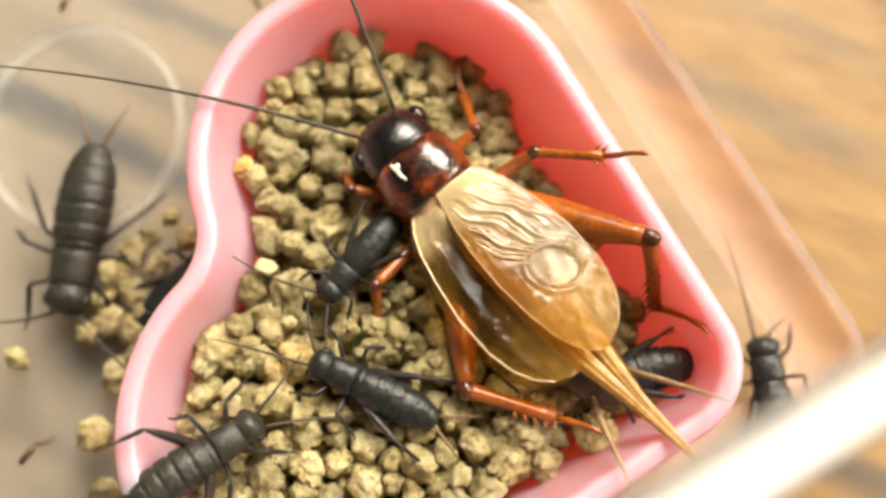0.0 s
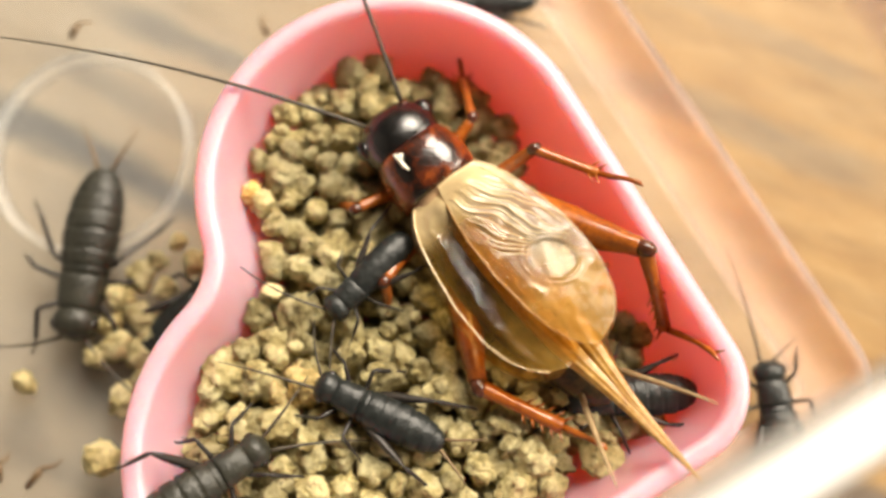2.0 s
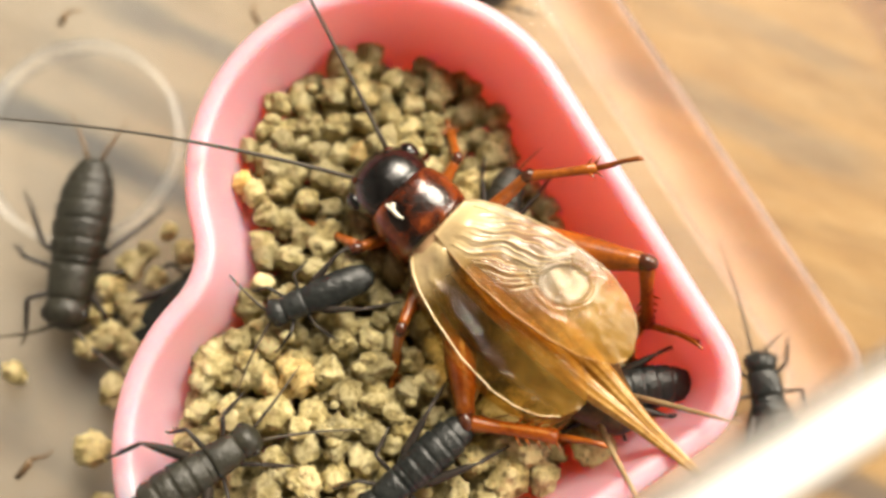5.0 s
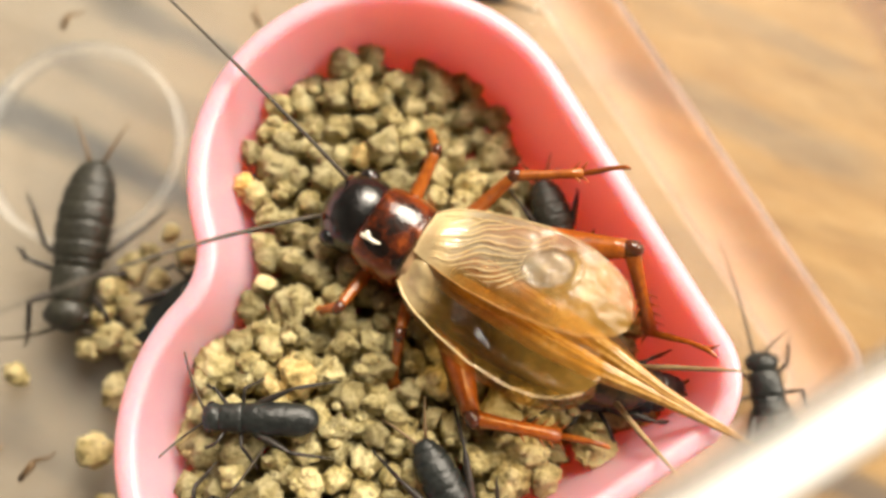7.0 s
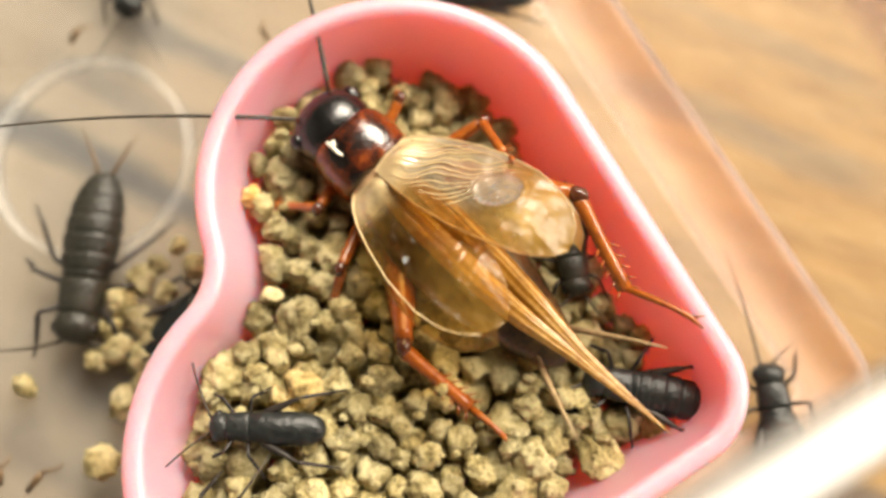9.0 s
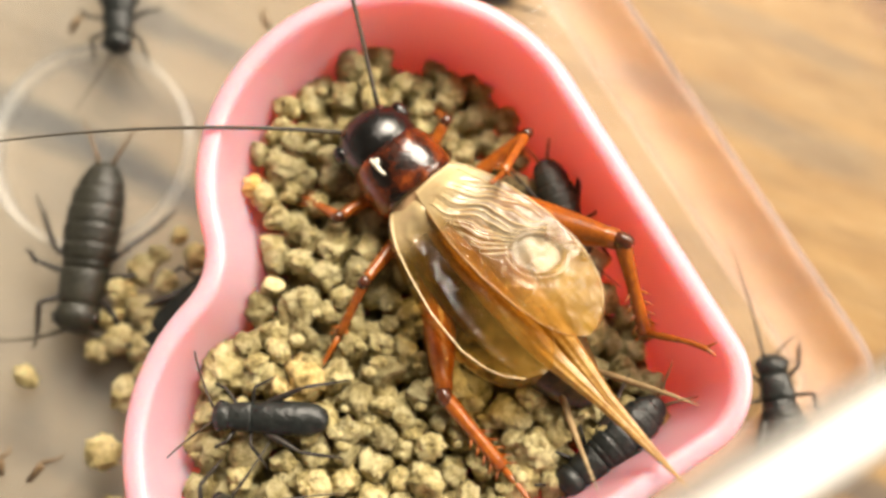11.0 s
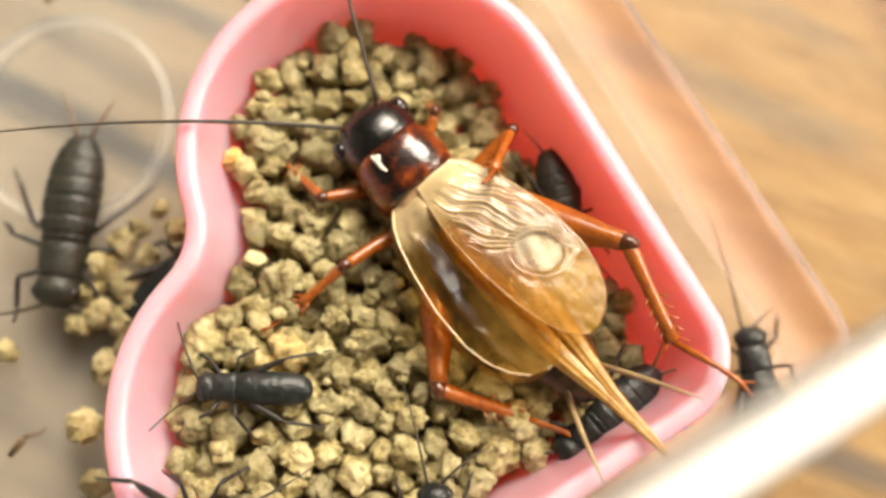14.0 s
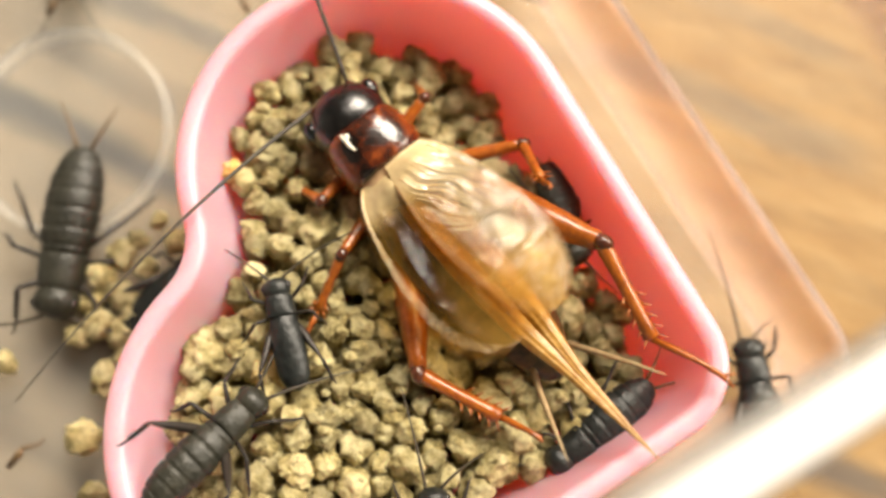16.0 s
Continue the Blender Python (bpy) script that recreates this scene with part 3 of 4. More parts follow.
def hidden(i):
    x, y, z, r = placed[i]
    over = sum(1 for a, b, c, q in placed if c > z + 0.9 and (a - x) ** 2 + (b - y) ** 2 < (r + 0.6) ** 2)
    return (over >= 2 and not below <= i < above) or y < -27


deep = [i for i in range(len(placed)) if hidden(i)]
top = [i for i in [*range(below, len(placed)), *range(below)] if i not in set(deep)]
for i in top[:300]:
    x, y, z, r = placed[i]
    ob = new("feed_pellet", rng.choice(PELLET_MESHES))
    ob.matrix_world = pose(x * MM, y * MM, z * MM, rng.uniform(0, 360), rng.uniform(0, 360), rng.uniform(0, 360)) @ Matrix.Scale(r, 4)
    tagged(ob, "dry yellow-brown feed pellet, lumpy and crumbly, in the dish", "feed pellet", "feed pellets in the dish")
bm = bmesh.new()
for i in deep + top[300:]:
    x, y, z, r = placed[i]
    q = bmesh.ops.create_icosphere(bm, subdivisions=2, radius=r)
    for v in q["verts"]:
        v.co = v.co * (1 + 0.2 * noise.noise(v.co * 0.9 + Vector((x, y, z)))) + Vector((x, y, z))
tagged(part("feed_pellets_beneath", bm, PELLET), "lower layer of dry yellow-brown feed pellets", "feed", kind="stuff")

bm = bmesh.new()
for _ in range(420):
    x, y, r = rng.uniform(-26, 21), rng.uniform(-27, 19), rng.choice((0.2, 0.3, 0.4, 0.55, 0.7))
    if not inside(x, y, 3.6):
        continue
    z = 1.5
    for a, b, c, q in placed:
        dd = (a - x) ** 2 + (b - y) ** 2
        if dd < (0.85 * q) ** 2:
            z = max(z, c + 0.82 * math.sqrt((0.85 * q) ** 2 - dd))
    q = bmesh.ops.create_icosphere(bm, subdivisions=1, radius=r)
    turn = pose(0, 0, 0, rng.uniform(0, 360), rng.uniform(0, 360), 0)
    for v in q["verts"]:
        v.co = turn @ Vector((v.co.x * 1.2, v.co.y * rng.uniform(0.75, 1.1), v.co.z * 0.75)) + Vector((x, y, z + r * 0.3))
tagged(part("feed_crumbs", bm, PELLET, smooth=False), "fine crumbs of the dry yellow-brown feed", "feed", kind="stuff")

SPILT = [(-27.8, -0.1, 1.6), (-29.3, -1.9, 1.5), (-30.1, -16.1, 1.7), (-29.2, -6.3, 1.5), (-27.4, -3.6, 1.6), (-28.6, -11.0, 1.5), (-22.9, 1.2, 1.5),
         (-25.6, -1.3, 1.3), (-30.2, -4.3, 1.3), (-27.2, -7.2, 1.4), (-31.0, -7.2, 1.3), (-26.6, 1.2, 1.1), (-37.4, -9.5, 1.1), (-28.7, -21.0, 1.5),
         (-27.0, -9.0, 1.1), (-24.8, 3.2, 0.9), (-26.2, -5.2, 1.3)]
for x, y, r in SPILT:
    ob = new("spilt_pellet", rng.choice(PELLET_MESHES))
    ob.matrix_world = pose(x * MM, y * MM, r * 0.8 * MM, rng.uniform(0, 360), rng.uniform(0, 360), rng.uniform(0, 360)) @ Matrix.Scale(r, 4)
    tagged(ob, "dry yellow-brown feed pellet spilt on the clear bottom", "feed pellet", "spilt feed pellets")


# pale flakes and one orange pellet among the feed
for x, y, z, r in ((-16.6, -13.7, 9.3, 0.95), (-14.5, -2.7, 8.6, 0.85), (-22.0, -4.4, 2.4, 0.70)):
    bm = bmesh.new()
    bmesh.ops.create_icosphere(bm, subdivisions=3, radius=r)
    for v in bm.verts:
        v.co = Vector((v.co.x, v.co.y * 0.7, v.co.z * 0.3)) * (1 + 0.35 * noise.noise(v.co * 1.3 + Vector((x, y, z)))) + Vector((0, 0, 0.25 * r * math.sin(v.co.x * 1.5)))
    ob = part("feed_flake", bm, FLAKE)
    ob.matrix_world = mpose(x, y, z, 14, -10, 37 * x)
    tagged(ob, "pale cream feed flake among the pellets", "feed flake", "feed flakes")
ob = part("orange_pellet", pellet_shape(40), ORANGE_FEED)
ob.matrix_world = mpose(-16.5, 5.6, 8.2, 20, 60, 10) @ Matrix.Scale(1.1, 4)
tagged(ob, "orange feed pellet among the yellow-brown ones", "feed pellet")


# ---- young crickets ----
def limb(bm, length, r0, r1, flat=0.7):
    """A leg segment along y, thickest near its start."""
    tube(bm, [(0, length * k, 0) for k in (0, 0.06, 0.2, 0.45, 0.75, 0.95, 1.0)],
         [r0 * 0.5, r0 * 0.85, r0, r0 * 0.9, (r0 + r1) / 2, r1, r1 * 0.7], 8, flat)


def young_cricket(label, size, antennae, mat=None, bare_rings=True, sides=None, cerci=True, girth=1.0, hind=((0.26, -0.30, 0.20), (0.33, -0.56, 0.0)), stout=0.052):
    """A wingless cricket of that body length, facing +y. antennae: turn, length and lift of each."""
    mat = mat or NYMPH
    k, g = size, size * girth
    thing = tagged(new("young_cricket"), label, "cricket", "young crickets")
    rows = [(0.33, 0.085, 0.13, 0.07), (0.36, 0.115, 0.13, 0.10), (0.42, 0.130, 0.13, 0.112), (0.47, 0.112, 0.12, 0.10), (0.50, 0.06, 0.11, 0.06), (0.512, 0.02, 0.105, 0.02)]
    bm = bmesh.new()
    loft(bm, [(a * k, b * g, c * k, d * k) for a, b, c, d in smooth_rows(rows, 16)], 24)
    head = part("head", bm, mat, thing)
    for s in (-1, 1):
        bm = bmesh.new()
        ball(bm, (s * 0.105 * g, 0.425 * k, 0.145 * k), 0.032 * k, 0.042 * k, 0.042 * k)
        part("eye", bm, HEAD_BLACK, head, "glossy black eye")
    rows = [(0.15, 0.128, 0.125, 0.09), (0.165, 0.132, 0.13, 0.105), (0.25, 0.126, 0.13, 0.108), (0.33, 0.116, 0.13, 0.10), (0.352, 0.105, 0.128, 0.085)]
    bm = bmesh.new()
    loft(bm, [(a * k, b * g, c * k, d * k) for a, b, c, d in smooth_rows(rows, 14)], 24, 0.85)
    part("pronotum", bm, mat, thing)
    outline = smooth_rows([(0.17, 0.12, 0.12, 0.085), (0.08, 0.145, 0.125, 0.105), (-0.06, 0.160, 0.125, 0.112), (-0.2, 0.158, 0.12, 0.108),
                           (-0.34, 0.140, 0.11, 0.095), (-0.44, 0.100, 0.10, 0.07), (-0.48, 0.066, 0.098, 0.045), (-0.497, 0.025, 0.095, 0.02)], 72)
    if not bare_rings:
        outline = smooth_rows([(0.17, 0.12, 0.12, 0.085), (0.08, 0.135, 0.125, 0.105), (-0.06, 0.145, 0.125, 0.112), (-0.2, 0.148, 0.12, 0.108),
                               (-0.34, 0.140, 0.11, 0.098), (-0.43, 0.112, 0.105, 0.078), (-0.475, 0.078, 0.10, 0.052), (-0.497, 0.03, 0.095, 0.02)], 72)
    rows = []
    for i, (a, b, c, d) in enumerate(outline):
        step = (i % 8) / 8.0
        lift = (1.0 + 0.045 * (step - 0.4) - (0.075 if i % 8 == 0 else 0.0)) if bare_rings else (1.0 - (0.012 if i % 6 == 0 and i > 36 else 0.0))
        rows.append((a * k, b * g * lift, c * k, d * k * lift))
    bm = bmesh.new()
    loft(bm, rows, 28)
    part("abdomen", bm, mat, thing, "ringed dark abdomen" if bare_rings else "smooth black abdomen with wing pads")
    lrng = random.Random(int(size * 97) + len(label))
    for s in (-1, 1):
        if sides is not None and s not in sides:
            continue
        for hip, knee, foot, thick in (((0.09, 0.29, 0.09), (0.21, 0.38, 0.16), (0.26, 0.54, 0.0), 0.026),
                                       ((0.10, 0.17, 0.08), (0.25, 0.15, 0.17), (0.36, 0.03, 0.0), 0.026),
                                       ((0.11, 0.07, 0.09), hind[0], hind[1], stout)):
            j = [lrng.uniform(-0.03, 0.03) for _ in range(4)]
            a = Vector((s * hip[0], hip[1], hip[2])) * k
            b = Vector((s * (knee[0] + j[0]), knee[1] + j[1], knee[2])) * k
            c = Vector((s * (foot[0] + j[2]), foot[1] + j[3], foot[2] + 0.012)) * k
            bm = bmesh.new()
            limb(bm, (b - a).length, thick * k, 0.018 * k)
            leg = part("leg", bm, NYMPH_LEG, thing, at=aim(a, b))
            bm = bmesh.new()
            limb(bm, (c - b).length * 0.8, 0.017 * k, 0.012 * k, 1.0)
            n = (c - b).length
            tube(bm, [(0, n * 0.78, 0), (0, n * 0.9, 0.004 * k), (0, n * 1.06, 0.02 * k), (0.01 * k, n * 1.16, 0.03 * k)], [0.012 * k, 0.009 * k, 0.008 * k, 0.004 * k], 6)
            for q in range(3):
                tube(bm, [(0, n * (0.45 + 0.14 * q), 0.0), (0.03 * k, n * (0.50 + 0.14 * q), 0.02 * k)], [0.005 * k, 0.001 * k], 5)
            part("tibia", bm, NYMPH_LEG, leg, at=leg.matrix_basis.inverted() @ aim(b, c))
    for turn, length, lift in antennae:
        s = 1 if turn < 0 else -1
        pts, p, d = [], Vector((s * 0.045 * k, 0.485 * k, 0.12 * k)), radians(turn)
        for i in range(15):
            f = i / 14
            pts.append(p.copy())
            a = d * (0.75 + 0.35 * f)
            p = p + Vector((-math.sin(a), math.cos(a), lift * (0.6 - f))) * (length / 14)
        bm = bmesh.new()
        tube(bm, pts, [0.013 * k * (1 - 0.75 * i / 14) for i in range(15)], 6)
        part("antenna", bm, ANTENNA, thing)
    if cerci:
        for s in (-1, 1):
            bm = bmesh.new()
            tube(bm, [(s * 0.03 * k, -0.46 * k, 0.10 * k), (s * 0.07 * k, -0.56 * k, 0.11 * k), (s * 0.12 * k, -0.66 * k, 0.12 * k), (s * 0.17 * k, -0.75 * k, 0.13 * k)],
                 [0.014 * k, 0.011 * k, 0.008 * k, 0.003 * k], 6)
            part("cercus", bm, BROWN_LEG, thing)
    return thing


resting = young_cricket("large dusty black young cricket resting on the clear bottom", 15.6, ((-85, 7.5, 0.05), (56, 8.2, 0.1)), NYMPH_GREY, girth=1.0, hind=((0.19, 0.05, 0.15), (0.37, -0.24, 0.0)), stout=0.034)
beside = young_cricket("smooth black young cricket half hidden beside the dish", 11.0, ((-40, 5, 0.2), (40, 5, 0.2)), NYMPH, False)
corner = young_cricket("black young cricket in the case corner beside the dish tip", 11.0, ((6, 10.5, 0.3), (-60, 3, 0.2)), NYMPH)
runner = young_cricket("smooth black young cricket walking on the feed pellets", 9.0, ((-82, 10.0, 0.3), (48, 6.5, 0.1)), NYMPH, False, cerci=False)
walker = young_cricket("ringed black young cricket walking on the feed pellets", 11.0, ((12, 8.0, 0.3), (-60, 4.5, 0.5)), NYMPH, girth=0.9)
climber = young_cricket("ringed dark grey young cricket by the dish rim", 11.6, ((-31, 8.0, 0.2), (23, 6.0, 0.4)), NYMPH_GREY, girth=0.90, hind=((0.33, -0.14, 0.36), (0.36, -0.36, 0.24)))
sheltered = young_cricket("ringed black young cricket sheltering under the large cricket", 10.6, ((-40, 3.0, 0.2), (35, 3.5, 0.4)), NYMPH, hind=((0.22, -0.26, 0.22), (0.27, -0.42, 0.05)))
lurker = young_cricket("small dark young cricket between the large cricket and the dish wall", 9.0, ((-75, 5.5, 0.4), (30, 4, 0.3)), NYMPH_GREY, girth=1.1)
visitor = young_cricket("black young cricket walking on the clear bottom", 10.6, ((-35, 7.0, 0.1), (30, 6.5, 0.1)), NYMPH)
behind = young_cricket("reddish black young cricket behind the dish", 9.5, ((-40, 5, 0.2), (40, 5, 0.2)), NYMPH)
YOUNG = ((resting, 0.0), (beside, 0.0), (corner, 0.0), (runner, 8.7), (walker, 8.5), (climber, 10.4), (sheltered, 7.0), (lurker, 6.6), (visitor, 0.0), (behind, 0.0))

# shed legs and scraps on the bottom
for x, y, turn, n in ((-36.6, -18.5, -35, 3.6), (-39.0, -18.0, 10, 2.4), (-36.5, 23.3, -25, 2.6), (-17.5, 23.5, 40, 2.2)):
    bm = bmesh.new()
    tube(bm, [(0, 0, 0.3), (0.2, n * 0.45, 0.7), (0.1, n * 0.55, 0.8)], [0.25, 0.35, 0.2], 7)
    tube(bm, [(0.1, n * 0.55, 0.8), (0.9, n * 0.8, 0.5), (1.0, n, 0.15)], [0.18, 0.14, 0.06], 6)
    ob = part("shed_leg", bm, BROWN_LEG)
    ob.matrix_world = mpose(x, y, 0, 0, 0, turn)
    tagged(ob, "brown shed cricket leg on the clear bottom", "insect leg", "shed legs")

# ---- the large cricket: origin under the middle of its head, facing +y ----
GROUND = 5.9
cricket = tagged(new("adult_cricket"), "large adult cricket with amber wings standing on the feed pellets", "cricket")
bm = bmesh.new()
loft(bm, smooth_rows([(-2.2, 2.3, 4.3, 2.0), (-1.4, 3.15, 4.4, 2.75), (0.0, 3.4, 4.2, 3.0), (1.3, 3.05, 3.9, 2.8), (2.3, 2.15, 3.5, 2.2), (2.8, 1.0, 3.2, 1.2), (2.95, 0.3, 3.1, 0.4)], 26), 36, 0.92)
head = part("head", bm, HEAD_BLACK, cricket, "glossy black head")
for s in (-1, 1):
    bm = bmesh.new()
    ball(bm, (s * 2.95, 0.6, 4.8), 0.75, 0.95, 1.0, 18, 12)
    part("eye", bm, HEAD_BLACK, head, "glossy black eye")
    bm = bmesh.new()
    ball(bm, (s * 1.75, 1.55, 5.5), 0.5, 0.5, 0.45)
    part("antenna_base", bm, LEG_KNEE, head)
    bm = bmesh.new()
    tube(bm, [(s * 1.2, 2.0, 1.6), (s * 1.7, 2.8, 1.2), (s * 1.9, 2.9, 0.6)], [0.28, 0.25, 0.18], 8)
    part("palp", bm, LEG_AMBER, head)
bm = bmesh.new()
loft(bm, smooth_rows([(-1.35, 2.95, 4.2, 2.7), (-1.7, 3.35, 4.35, 3.1), (-3.0, 3.65, 4.4, 3.35), (-4.4, 3.7, 4.4, 3.4), (-5.5, 3.5, 4.4, 3.2), (-5.8, 3.15, 4.35, 2.9)], 24), 40, 0.8)
shield = part("pronotum", bm, PRONOTUM, cricket, "glossy mottled red-brown neck shield")


def on_shield(x, y):
    return 4.4 + 3.38 * max(1 - (abs(x) / 3.7) ** 2.5, 0.0) ** 0.4 + 0.03


# a highlight on the shield, modelled as a pale Y-shaped strip
bm = bmesh.new()
for line in (((-1.75, -1.9), (-1.7, -2.5), (-1.72, -3.1), (-1.6, -3.6)), ((-1.72, -2.6), (-1.5, -2.4), (-1.32, -2.15))):
    tube(bm, [(x, y, on_shield(x, y) + 0.05) for x, y in line], [0.16, 0.20, 0.18, 0.10][:len(line)], 6)
part("pale_glint", bm, IVORY_GLINT, shield, "ivory Y-shaped glint, modelled as a raised mark")
bm = bmesh.new()
loft(bm, smooth_rows([(-5.3, 3.2, 4.2, 2.9), (-6.0, 3.15, 4.2, 2.7), (-6.8, 3.3, 4.2, 2.6)], 8), 32, 0.85)
part("waist", bm, SKIN, cricket, "pale soft membrane behind the neck shield")
rows = []
for i, (y, w, z, h) in enumerate(smooth_rows([(-6.4, 3.1, 4.0, 2.5), (-9, 3.9, 4.0, 2.9), (-13, 4.4, 3.9, 3.0), (-17, 4.2, 3.7, 2.8), (-20.5, 3.5, 3.5, 2.3), (-24, 2.6, 3.4, 1.7), (-26.4, 1.5, 3.4, 1.0), (-27.2, 0.5, 3.4, 0.4)], 57)):
    f = 1 + 0.03 * ((i % 5) / 5 - 0.3)
    rows.append((y, w * f, z, h * f))
bm = bmesh.new()
loft(bm, rows, 30)
part("abdomen", bm, ABDOMEN, cricket, "dark ringed abdomen under the wings")


def wing_edges(s):
    """Inner and outer edge of a forewing at s along its length."""
    p = (0.0, 0.06, 0.15, 0.3, 0.5, 0.7, 0.82, 0.91, 0.97, 1.0)
    inner = np.interp(s, p, (-0.6, -0.9, -1.25, -1.7, -1.9, -1.7, -1.3, -0.7, 0.0, 0.7))
    outer = np.interp(s, p, (3.0, 3.75, 4.35, 4.9, 5.35, 5.25, 4.7, 3.85, 2.75, 1.5))
    return inner, outer


WING_Y0, WING_LEN = -5.9, 17.2


def wing_point(s, w, side, relief=1.0):
    """A point of the forewing: s along it, w across (past 1 it folds down the flank)."""
    a, b = wing_edges(s)
    over = max(w - 1, 0)
    x = a + (b - a) * min(w, 1.0) + 0.6 * math.sin(min(over / 0.3, 1) * 1.2)
    y = WING_Y0 - WING_LEN * s
    z = 7.15 + 1.15 * math.sin(min(s * 1.35, 1.0) * math.pi / 2) - 0.9 * max(s - 0.72, 0) / 0.28 - 0.028 * x * x - 7.5 * over
    z += 0.14 * math.sin(s * 9 + 1) * math.sin(w * 5)
    z += 0.70 * math.exp(-((s - 0.09) / 0.06) ** 2 - ((w - 0.45) / 0.28) ** 2)
    flat = z
    if over == 0:
        e = ((x - 2.3) / 1.7) ** 2 + ((s - 0.60 - 0.012 * (x - 2.3)) / 0.105) ** 2
        crease = noise.noise(Vector((x * 0.9 + side, y * 0.7, side * 3.0))) + 0.3 * noise.noise(Vector((x * 2.1, y * 1.6, side * 5.0)))
        if e < 2.0 and side > 0:
            z += 0.17 * math.exp(-((e - 1.0) / 0.16) ** 2) + 0.08 * math.exp(-((e - 1.55) / 0.16) ** 2) - (0.06 if e < 1 else 0.0)
            z += 0.03 * math.sin(x * 4.0 + s * 22) if e < 1 else 0.0
        elif side < 0:
            hold = min(max((s - 0.08) / 0.1, 0), 1) * min(max((0.95 - s) / 0.15, 0), 1)
            z += 0.12 * hold * math.exp(-((w - 0.76 - 0.08 * s) / 0.06) ** 2) - 0.08 * hold * math.exp(-((w - 0.60) / 0.10) ** 2)
            z += 0.03 * hold * math.sin(y * 8.0 + x * 3.0) * (1.0 if w < 0.6 else 0.0)
        elif 0.06 < s < 0.56 and x > -1.0:
            fade = math.sin((s - 0.06) / 0.50 * math.pi) ** 0.6 * min(max((x + 1.0) / 1.0, 0), 1) * min(max((b - x) / 0.7, 0), 1)
            run = ridge_run(x, y)
            z += 0.075 * fade * (0.7 - 1.4 * abs(math.sin(run / 2)) + 0.25 * math.sin(2.1 * run + 2 * x))
        z += 0.11 * crease * min(s / 0.15, 1) * (0.25 if e < 1 else 1.0)
    return Vector((side * x, y, flat + (z - flat) * relief))


def ridge_run(x, y):
    """The phase of the wavy ridges across the upper forewing."""
    return x * 6.0 + y * 3.4 + 1.7 * math.sin(y * 0.9 + x * 0.6) + 4.2 * noise.noise(Vector((x * 0.45, y * 0.5, 7.0)))


def ridge_at(phase, y):
    """How far out the ridge of that phase lies at y."""
    x = 1.0
    for _ in range(40):
        x -= 0.10 * (ridge_run(x, y) - phase)
    return x


def mirror_point(r, a, side):
    """A point of the clear oval, r of the way out from its middle."""
    x, s = 2.3 + 1.62 * r * math.cos(a), 0.60 + 0.098 * r * math.sin(a) + 0.012 * 1.62 * r * math.cos(a)
    inner, outer = wing_edges(s)
    return wing_point(s, (x - inner) / (outer - inner), side)


def forewing(side, drop, label):
    """A forewing, with its base at the joint; origin at the wing's joint."""
    joint = Vector((side * 1.4, WING_Y0, 6.6))
    ns, nw = 190, 96
    bm = bmesh.new()
    rows = [[wing_point(i / ns, 1.32 * j / nw, side) - joint + Vector((0, 0, drop)) for j in range(nw + 1)] for i in range(ns + 1)]
    bridge(bm, rows, False)
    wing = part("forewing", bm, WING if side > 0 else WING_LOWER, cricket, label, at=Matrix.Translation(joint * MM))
    lines = [[(s, 1.0) for s in np.linspace(0, 0.97, 30)], [(s, 0.86 + 0.12 * s) for s in np.linspace(0.05, 0.5, 20)], [(s, 1.3) for s in np.linspace(0.02, 0.9, 24)]]
    if side > 0:
        bm = bmesh.new()
        rings = [[mirror_point(q / 6, a, side) - joint + Vector((0, 0, drop + 0.05)) for a in (2 * math.pi * k / 32 for k in range(32))] for q in range(1, 7)]
        bridge(bm, rings, True, (True, False))
        part("mirror", bm, MIRROR, wing, "clear silvery oval of the wing")
    bm = bmesh.new()
    line = [(q, 0.0) for q in np.linspace(0.1, 0.97, 36)]
    tube(bm, [wing_point(q, w, side) - joint + Vector((0, 0, drop)) for q, w in line], [0.03 + 0.05 * math.sin(math.pi * i / 35) for i in range(36)], 6, 1.3)
    part("vein", bm, VEIN_AMBER, wing, "amber inner edge of the wing")
    if side < 0:
        lines = lines[:1]
    else:
        for level in range(-15, 5):
            line = [(q, x) for q, x in ((q, ridge_at(level * math.pi, WING_Y0 - WING_LEN * q)) for q in np.linspace(0.09, 0.56, 60))
                    if -0.7 < x < wing_edges(q)[1] - 0.55 and ((x - 2.3) / 1.8) ** 2 + ((q - 0.60) / 0.115) ** 2 > 1]
            if len(line) < 8:
                continue
            bm = bmesh.new()
            ends = len(line) - 1
            tube(bm, [wing_point(q, (x - wing_edges(q)[0]) / (wing_edges(q)[1] - wing_edges(q)[0]), side) - joint + Vector((0, 0, drop + 0.02)) for q, x in line],
                 [0.02 + 0.035 * math.sin(math.pi * i / ends) for i in range(len(line))], 6, 1.3)
            part("vein", bm, VEIN, wing, "pale wavy ridge vein")
    for n, line in enumerate(lines):
        bm = bmesh.new()
        r = 0.065 if n == 0 else 0.045
        tube(bm, [wing_point(s, w, side) - joint + Vector((0, 0, drop + 0.03)) for s, w in line], [r * (1 - 0.5 * i / len(line)) for i in range(len(line))], 6, 1.4)
        part("vein", bm, VEIN, wing)
    return wing


wing_left = forewing(-1, -0.85, "see-through amber forewing, lying underneath")
wing_right = forewing(1, 0.0, "see-through amber forewing with wavy ridges and a clear oval, lying on top")

